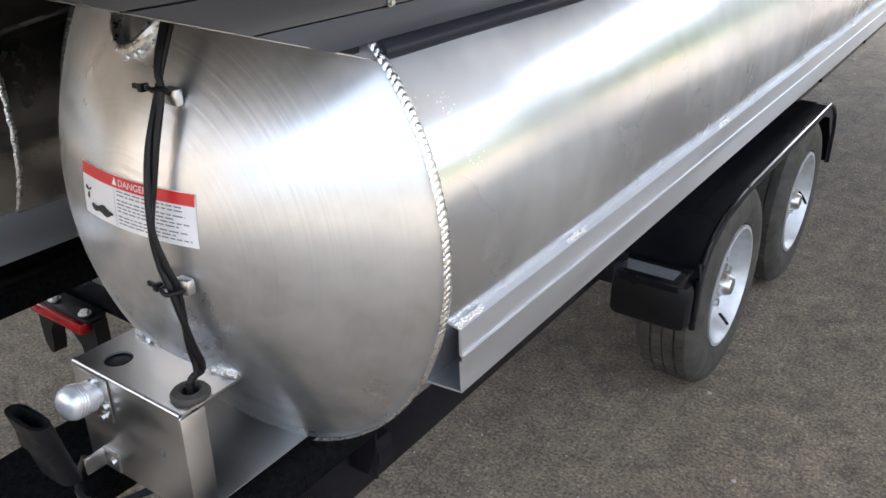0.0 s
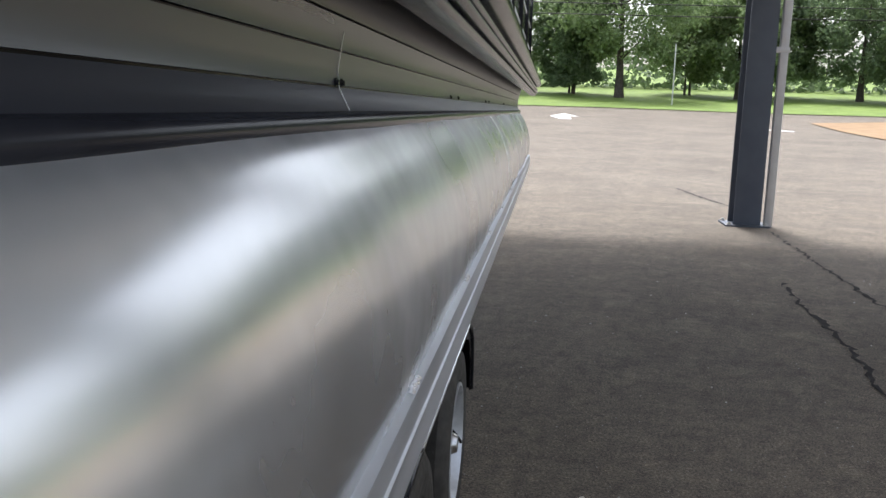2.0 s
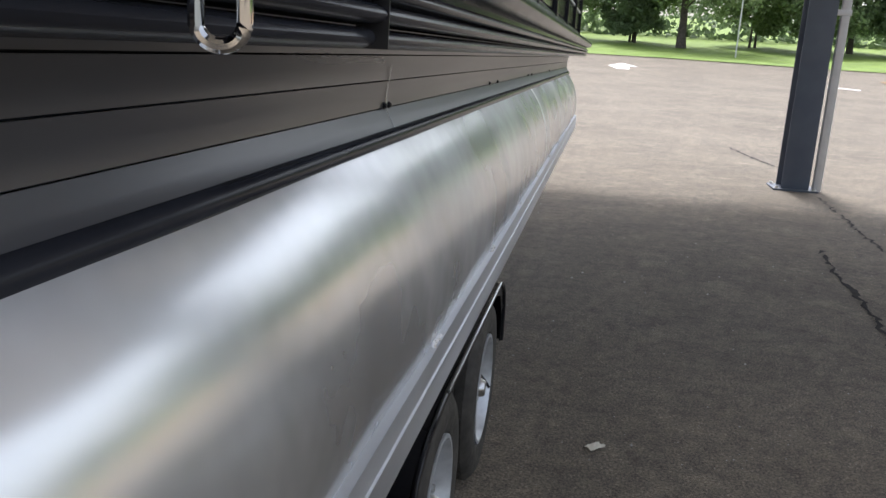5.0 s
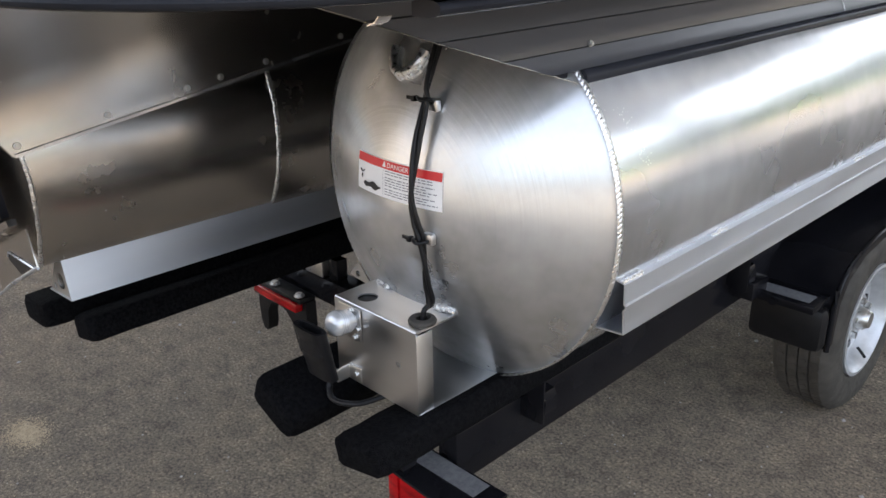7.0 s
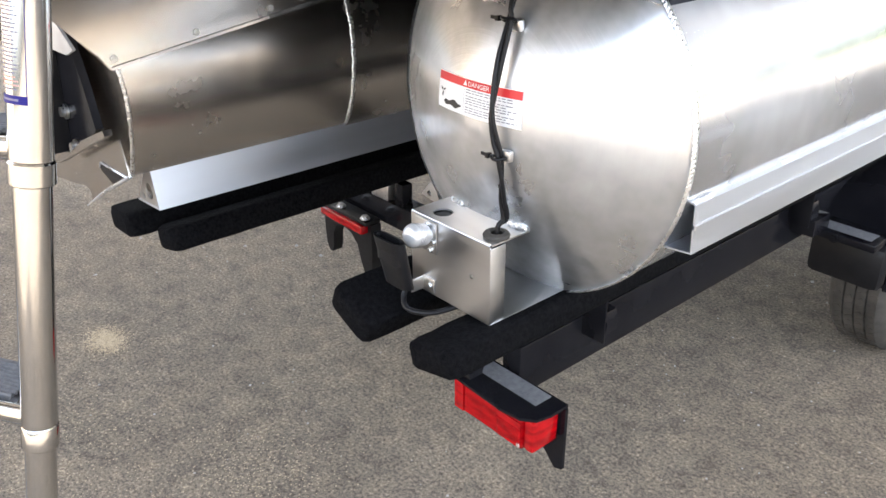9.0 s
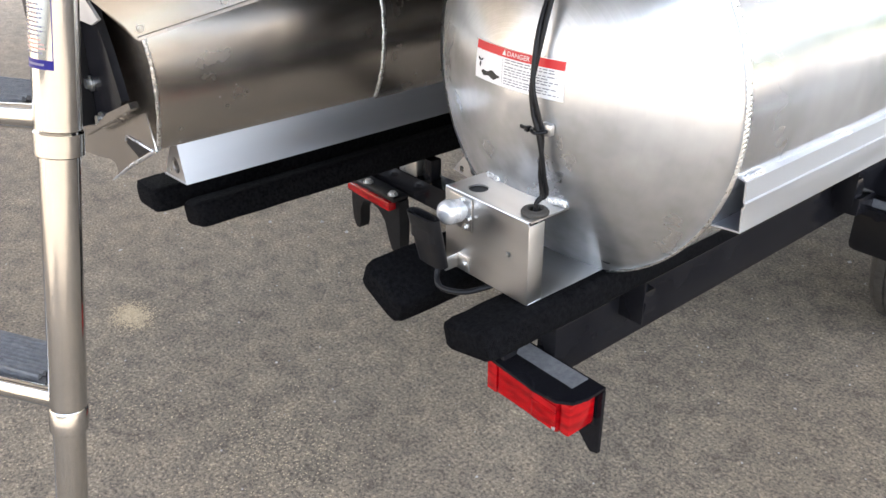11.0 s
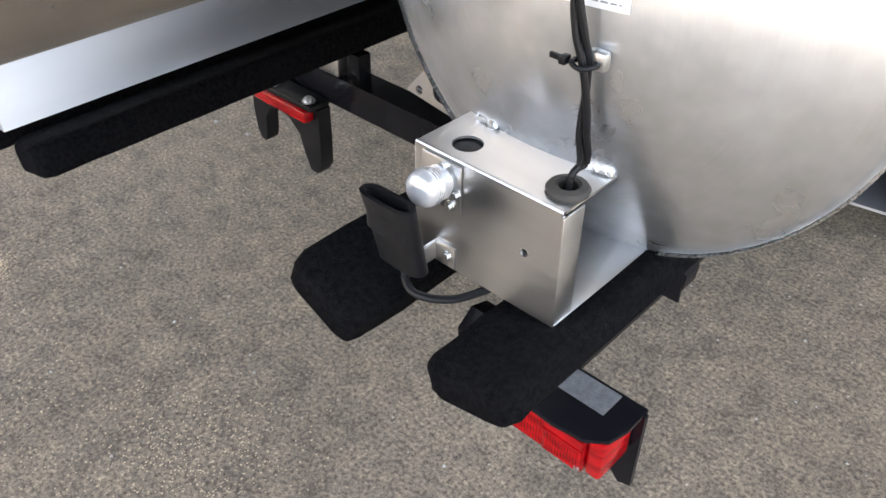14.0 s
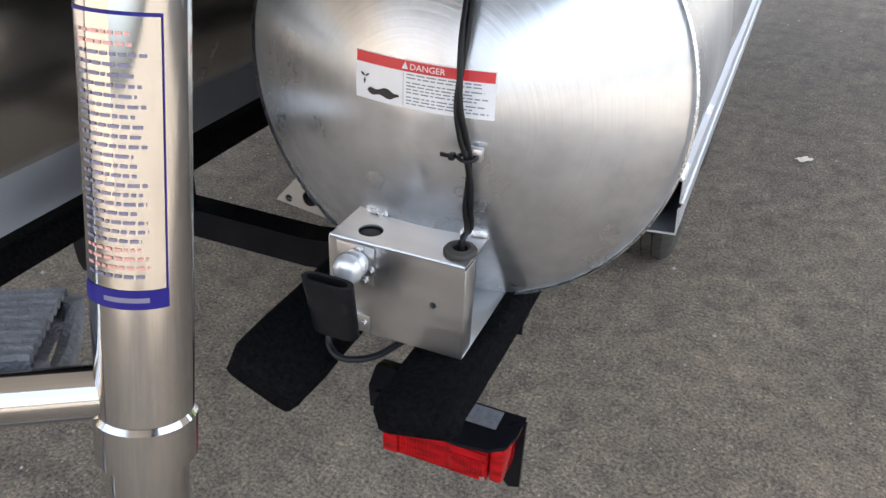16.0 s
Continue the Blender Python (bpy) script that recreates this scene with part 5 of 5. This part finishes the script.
# ---- wheels and fender ----
def wheel(y):
    w = new("wheel")
    w.parent = trailer
    w.location = (0.143, y, 0.29)
    ro, ri, hw = 0.29, 0.172, 0.085
    prof = [(ri, -hw + 0.012), (ri + 0.012, -hw), (ri + 0.05, -hw - 0.006), (ro - 0.03, -hw - 0.002), (ro - 0.010, -hw + 0.010)]
    for c in (-0.048, -0.016, 0.016, 0.048):
        prof += [(ro, c - 0.013), (ro, c + 0.013), (ro - 0.007, c + 0.0145), (ro - 0.007, c + 0.0175)] if c < 0.04 else [(ro, c - 0.013), (ro, c + 0.013)]
    prof += [(ro - 0.010, hw - 0.010), (ro - 0.03, hw + 0.002), (ri + 0.05, hw + 0.006), (ri + 0.012, hw), (ri, hw - 0.012)]
    tyre = part("tyre", turned(prof, 96, None, (0, 0, 0), 'X'), RUBBER, w, "grey-black treaded tyre")
    sip = bmesh.new()
    for k in range(72):
        a = 2 * math.pi * k / 72
        for c in (-0.048, -0.016, 0.016, 0.048):
            m = Matrix.Rotation(a, 4, 'X') @ Matrix.Translation((c + (0.003 if k % 2 else -0.003), 0, ro - 0.0005)) @ Matrix.Rotation(0.5, 4, 'Z')
            add_box(sip, -0.011, 0.011, -0.0055, 0.0055, -0.004, 0.0022, 0.0, m)
    part("tread_block", sip, RUBBER, w)
    rim = [(ri + 0.004, hw - 0.006), (ri + 0.004, hw + 0.002), (ri - 0.006, hw + 0.003), (ri - 0.014, hw - 0.012), (ri - 0.020, hw - 0.03), (ri - 0.03, hw - 0.052), (ri - 0.045, hw - 0.058),
           (0.085, hw - 0.050), (0.07, hw - 0.035), (0.045, hw - 0.034), (0.034, hw - 0.034)]
    part("rim", turned(rim, 64, None, (0, 0, 0), 'X'), RIM, w, "silver galvanised steel rim")
    part("hub", turned([(0.034, hw - 0.036), (0.032, hw - 0.015), (0.028, hw - 0.004), (0.024, hw + 0.004), (0.0, hw + 0.005)], 28, None, (0, 0, 0), 'X'), ZINC, w, "metal bearing hub")
    for k in range(5):
        a = 2 * math.pi * k / 5 + 0.4
        part("lug_nut", bolt(bmesh.new(), (hw - 0.037, 0.056 * math.cos(a), 0.056 * math.sin(a)), (1, 0, 0), 0.011, 0.018), ZINC, w)
    # rim is not pierced; black discs paint the dark inside its holes
    for k in range(8):
        a = 2 * math.pi * k / 8 + 0.2
        bm = turned([(0.0, hw - 0.049), (0.013, hw - 0.049), (0.013, hw - 0.0535)], 16, None, (0, 0.108 * math.cos(a), 0.108 * math.sin(a)), 'X')
        part("rim_hole_disc", bm, INK, w)
    part("valve", sweep([(hw - 0.03, 0.05, -0.125), (hw - 0.01, 0.03, -0.128), (hw + 0.004, 0.012, -0.128)], 0.0048, 10), BLACK_PLASTIC, w)
    return w


w1 = wheel(1.53)
w2 = copy_thing(w1, Matrix.Translation((0.143, 2.274, 0.29)))
w2.rotation_euler = (1.1, 0, 0)
for y in (1.53, 2.274):
    part("axle", box(-1.95, 0.05, y - 0.025, y + 0.025, 0.265, 0.315, 0.004), BLACK_PAINT, trailer)
    part("leaf_spring", box(0.0, 0.045, y - 0.3, y + 0.3, 0.33, 0.36, 0.004), BLACK_PAINT, trailer)

# tandem fender: sheet arch with a rolled bright-edged lip
arch = [(1.178, 0.332), (1.178, 0.47), (1.190, 0.505), (1.215, 0.535), (1.26, 0.56), (1.33, 0.582), (1.42, 0.596), (1.52, 0.602), (2.40, 0.602), (2.46, 0.596), (2.53, 0.572), (2.585, 0.53), (2.615, 0.47), (2.622, 0.34)]
bm = prism(strip([(y, z) for y, z in arch], -0.004), 0.03, 0.236, 'X')
fender = part("fender", bm, BLACK_PAINT, trailer, "glossy black tandem fender")
part("fender_lip", sweep([(0.236, y, z - 0.004) for y, z in arch], 0.0075, 10), BLACK_PAINT, fender)
skirt_bm = bmesh.new()
inn = [(1.178, 0.332), (1.178, 0.47), (1.215, 0.535), (1.33, 0.582), (1.52, 0.600), (2.40, 0.600), (2.53, 0.572), (2.615, 0.47), (2.622, 0.34)]
bot = [(1.215, 0.335), (1.222, 0.45), (1.262, 0.51), (1.36, 0.553), (1.52, 0.57), (2.38, 0.57), (2.49, 0.54), (2.57, 0.45), (2.58, 0.345)]
a = [skirt_bm.verts.new((0.2362, y, z)) for y, z in inn]
b = [skirt_bm.verts.new((0.2362, y, z)) for y, z in bot]
for i in range(len(inn) - 1):
    skirt_bm.faces.new((a[i], a[i + 1], b[i + 1], b[i]))
r = bmesh.ops.extrude_face_region(skirt_bm, geom=list(skirt_bm.faces))
bmesh.ops.translate(skirt_bm, verts=[v for v in r["geom"] if isinstance(v, bmesh.types.BMVert)], vec=(-0.003, 0, 0))
part("fender_side", skirt_bm, BLACK_PAINT, fender)
part("fender_seam", sweep([(0.2425, 1.50, 0.603), (0.2425, 1.52, 0.606), (0.2425, 2.42, 0.606)], 0.0035, 8), ALU, fender, "bright metal bead along the fender's top edge")
part("inner_wall", box(0.025, 0.0295, 1.18, 2.62, 0.33, 0.60), BLACK_PAINT, fender)
# step in front of the wheels
step = part("fender_step", box(0.02, 0.225, 1.065, 1.175, 0.472, 0.494, 0.004), BLACK_PAINT, trailer, "black step with a grey grip strip")
part("grip_strip", box(0.035, 0.205, 1.085, 1.135, 0.4945, 0.4958), GRIP, step)
part("step_arm", box(0.03, 0.10, 0.98, 1.064, 0.50, 0.547, 0.004), BLACK_PAINT, step)
part("step_bolt", bolt(bmesh.new(), (0.12, 1.063, 0.483), (0, -1, 0), 0.009, 0.01), BLACK_PAINT, step)
mud = part("mud_guard_end", box(0.032, 0.237, 1.118, 1.1765, 0.335, 0.466, 0.024), BLACK_PLASTIC, fender)
# small plate sign hanging at the front of the rail
part("rail_sign", box(0.0405, 0.0425, 3.96, 4.66, 0.50, 0.573), BLACK_PAINT, trailer, "black plate with pale lettering bars")
for k in range(6):
    part("sign_bar", prism([(4.00 + 0.10 * k, 0.515 + 0.008 * (k % 2)), (4.06 + 0.10 * k, 0.512), (4.085 + 0.10 * k, 0.552), (4.03 + 0.10 * k, 0.560)], 0.0426, 0.0436, 'X'), WHITE_VINYL, trailer)

# ---- small things on the ground ----
def scrap(x, y, size, seed):
    rnd = random.Random(seed)
    bm = bmesh.new()
    n = 5
    rows = [[bm.verts.new(((i / n - 0.5) * size * 1.7 + rnd.uniform(-.1, .1) * size, (j / n - 0.5) * size + rnd.uniform(-.1, .1) * size, 0.006 + rnd.uniform(0, 0.16) * size)) for i in range(n + 1)] for j in range(n + 1)]
    for r0, r1 in zip(rows, rows[1:]):
        for i in range(n):
            bm.faces.new((r0[i], r0[i + 1], r1[i + 1], r1[i]))
    ob = part("paper_scrap", bm, PAPER, smooth=False)
    ob.location, ob.rotation_euler = (x, y, 0), (0, 0, 0.7)
    tagged(ob, "small crumpled pale paper scrap on asphalt", "litter")


scrap(0.605, 2.55, 0.04, 3)
grit = bmesh.new()
rnd = random.Random(77)
for i in range(1500):
    x, y = rnd.uniform(-2.6, 3.0), rnd.uniform(-1.2, 7.5)
    s = rnd.uniform(0.0012, 0.0045) * (2.0 if rnd.random() < 0.10 else 1.0)
    base = [grit.verts.new((x + s * rnd.uniform(.6, 1.3) * math.cos(a), y + s * rnd.uniform(.6, 1.3) * math.sin(a), 0.0002)) for a in (0, 1.57, 3.14, 4.71)]
    tip = grit.verts.new((x, y, s * rnd.uniform(0.6, 1.1)))
    for k in range(4):
        grit.faces.new((base[k], base[(k + 1) % 4], tip))
tagged(part("loose_grit", grit, CONCRETE, smooth=False), "pale loose grit scattered on the asphalt", "grit", kind="stuff")


SAND = surface("pale_sand", (0.40, 0.32, 0.21), (0.54, 0.44, 0.30), 60.0, (0.85, 0.95), 0.0, 0.3, 300.0)


def sand_spot(x, y, rx, ry, count, seed):
    """Thin scatter of sand grains, densest in the middle."""
    rnd = random.Random(seed)
    verts, faces = [], []
    for _ in range(count):
        px, py = x + rnd.gauss(0, rx), y + rnd.gauss(0, ry)
        g = rnd.uniform(0.0010, 0.0028)
        b = len(verts)
        verts += [(px + g * math.cos(q) * rnd.uniform(.7, 1.3), py + g * math.sin(q) * rnd.uniform(.7, 1.3), 0.0003) for q in (0, 1.57, 3.14, 4.71)] + [(px, py, g * 0.55)]
        faces += [(b + k, b + (k + 1) % 4, b + 4) for k in range(4)]
    me = bpy.data.meshes.new("sand_spot")
    me.from_pydata(verts, [], faces)
    me.materials.append(SAND)
    tagged(new("sand_spot", me), "thin scatter of pale tan sand on asphalt", "sand", kind="stuff")


sand_spot(-1.475, -0.343, 0.042, 0.028, 2600, 6)
sand_spot(-0.62, -0.30, 0.13, 0.10, 900, 7)
sand_spot(-0.30, -0.62, 0.16, 0.10, 800, 8)
sand_spot(-1.1, -0.62, 0.20, 0.14, 800, 9)

# ---- trees ----
def tree(x, y, h, w, seed, material, trunk_r=0.22, lift=0.28, multi=1):
    rnd = random.Random(seed)
    z0 = rise(y)
    t = thing("tree", "leafy green deciduous tree at the lawn's edge", "tree", "trees along the lawn", at=(x, y, z0))
    bm = bmesh.new()
    tips = []
    for s in range(multi):
        lean = rnd.uniform(-0.12, 0.12) * h * (1 if multi > 1 else 0.3)
        base = Vector((rnd.uniform(-.5, .5) * (multi > 1), rnd.uniform(-.3, .3), 0))
        pts = [base + Vector((lean * f * f, 0.03 * h * math.sin(3 * f + s), h * 0.9 * f)) for f in [k / 7 for k in range(8)]]
        sweep(pts, [trunk_r * (1.25 if k == 0 else 1 - 0.86 * k / 7) / (1 if multi == 1 else 1.5) for k in range(8)], 8, bm)
        for k in range(11):
            f = rnd.uniform(lift * 0.8, 0.85)
            p = pts[0].lerp(pts[-1], f)
            a = rnd.uniform(0, 2 * math.pi)
            ln = w * 0.5 * rnd.uniform(0.6, 1.0) * (1.05 - abs(f - 0.5))
            q = [p, p + Vector((math.cos(a) * ln * 0.5, math.sin(a) * ln * 0.5, ln * 0.28)), p + Vector((math.cos(a) * ln, math.sin(a) * ln, ln * 0.55))]
            sweep(q, [trunk_r * 0.3, trunk_r * 0.17, trunk_r * 0.05], 5, bm)
            tips.append(q[2])
            tips.append(q[1])
    part("trunk", bm, BARK, t)
    verts, faces = [], []
    clumps = []
    for p in tips:
        clumps.append((p, rnd.uniform(0.08, 0.16) * w))
    for k in range(60):
        a, f = rnd.uniform(0, 2 * math.pi), rnd.uniform(0, 1)
        zz = h * (lift + (1.0 - lift) * f)
        rad = w * 0.5 * math.sqrt(max(0.05, 1 - (2 * (f - 0.42)) ** 2 * 0.6)) * rnd.uniform(0.35, 1.0)
        clumps.append((Vector((rad * math.cos(a), rad * math.sin(a), zz)), rnd.uniform(0.07, 0.15) * w))
    for p, r in clumps:
        for k in range(230):
            d = Vector((rnd.gauss(0, 1), rnd.gauss(0, 1), rnd.gauss(0, 0.75)))
            c = p + d.normalized() * r * rnd.uniform(0.3, 1.1)
            if c.z < h * lift * 0.75 or c.z > h * 1.02:
                continue
            s = rnd.uniform(0.10, 0.23)
            u = Vector((rnd.gauss(0, 1), rnd.gauss(0, 1), rnd.gauss(0, 1))).normalized()
            v = u.cross(Vector((rnd.gauss(0, 1), rnd.gauss(0, 1), rnd.gauss(0, 1)))).normalized()
            b = len(verts)
            verts += [c + u * s, c + v * s * 0.6, c - u * s, c - v * s * 0.6]
            faces.append((b, b + 1, b + 2, b + 3))
    me = bpy.data.meshes.new("crown")
    me.from_pydata(verts, [], faces)
    me.materials.append(material)
    crown = new("crown", me)
    crown.parent = t
    return t


tree(6.2, 74, 15.6, 14.0, 1, LEAF, 0.36, 0.26)
tree(2.0, 78, 9.2, 7.0, 2, LEAF_DARK, 0.16, 0.10, 3)
tree(13.0, 80, 9.2, 7.5, 3, LEAF, 0.16, 0.16, 2)
tree(16.5, 76, 8.8, 8.5, 4, LEAF, 0.28, 0.22)
tree(20.8, 79, 9.5, 8.0, 5, LEAF_DARK, 0.26, 0.22)
tree(27.0, 77, 10.6, 11.0, 6, LEAF_DARK, 0.30, 0.2)
tree(31.5, 74, 9.2, 10.5, 7, LEAF, 0.34, 0.22)
tree(39.0, 80, 6.0, 8.0, 8, LEAF, 0.22, 0.15, 2)
tree(44.0, 72, 7.5, 10.0, 9, LEAF_DARK, 0.30, 0.22)
tree(-5.0, 80, 14.0, 10.0, 10, LEAF, 0.30, 0.2)
tree(-14.0, 82, 15.0, 11.0, 11, LEAF_DARK, 0.30, 0.2)
tree(53.0, 78, 12.0, 10.0, 12, LEAF, 0.30, 0.2)

# out-of-view row to the east, added for the dark band mirrored in the tube
for k, (x, y) in enumerate(((66, 70), (84, 60), (98, 47), (108, 31), (112, 14), (115, -4), (112, -22))):
    tree(x, y, 9.5 + (k * 37 % 4), 11.5, 30 + k, LEAF if k % 2 else LEAF_DARK, 0.3, 0.12)

# far hedge behind the lawn
verts, faces = [], []
rnd = random.Random(90)
for k in range(14000):
    x = rnd.uniform(-90, 130)
    y = 90 + rnd.uniform(-3, 3)
    hh = 3.4 + 2.2 * noise.noise(Vector((x * 0.07, 0, 0))) + 1.5 * noise.noise(Vector((x * 0.3, 5, 0)))
    c = Vector((x, y, rise(y) + rnd.uniform(0, max(1.0, hh))))
    s = rnd.uniform(0.2, 0.5)
    u = Vector((rnd.gauss(0, 1), rnd.gauss(0, 1), rnd.gauss(0, 1))).normalized()
    v = u.cross(Vector((rnd.gauss(0, 1), rnd.gauss(0, 1), rnd.gauss(0, 1)))).normalized()
    b = len(verts)
    verts += [c + u * s, c + v * s * 0.7, c - u * s, c - v * s * 0.7]
    faces.append((b, b + 1, b + 2, b + 3))
me = bpy.data.meshes.new("far_hedge")
me.from_pydata(verts, [], faces)
me.materials.append(LEAF_DARK)
tagged(new("far_hedge", me), "far dark green woods behind the lawn", "woods", kind="stuff")

# mailbox, slim pole and power lines
mb = thing("mailbox", "black mailbox on a post by the road", "mailbox", at=(20.37, 50.0, rise(50.0)))
part("post", box(-0.06, 0.06, -0.06, 0.06, 0.0, 1.1, 0.01), BLACK_PLASTIC, mb)
part("body", prism([(-0.2, 1.1), (0.2, 1.1), (0.2, 1.4), (0.12, 1.52), (-0.12, 1.52), (-0.2, 1.4)], -0.35, 0.35), BLACK_PLASTIC, mb)
sp = thing("slim_pole", "slim pale marker pole on the lawn", "pole", at=(9.6, 66, rise(66)))
part("shaft", sweep([(0, 0, 0), (0, 0, 4.6)], 0.05, 10), CONDUIT, sp)
for k, (za, zb) in enumerate(((10.7, 9.9), (9.9, 9.1), (12.9, 12.1))):
    pts = [(-60 + 10 * i, 64, rise(64) + za - 2.3 + (zb - za) * (i / 18) - 0.8 * math.sin(math.pi * i / 18)) for i in range(19)]
    tagged(part("power_line", sweep(pts, 0.034, 6), WIRE), "thin black overhead power line", "cable", "power lines")

for x in (-60, 120):
    pole = thing("utility_pole", "grey wooden utility pole carrying power lines", "pole", "utility poles", at=(x, 64, rise(64)))
    part("shaft", sweep([(0, 0, 0), (0, 0, 13.2)], [0.17, 0.12], 10), BARK, pole)
    part("cross_arm", box(-0.06, 0.06, -1.1, 1.1, 12.6, 12.75, 0.01), BARK, pole)
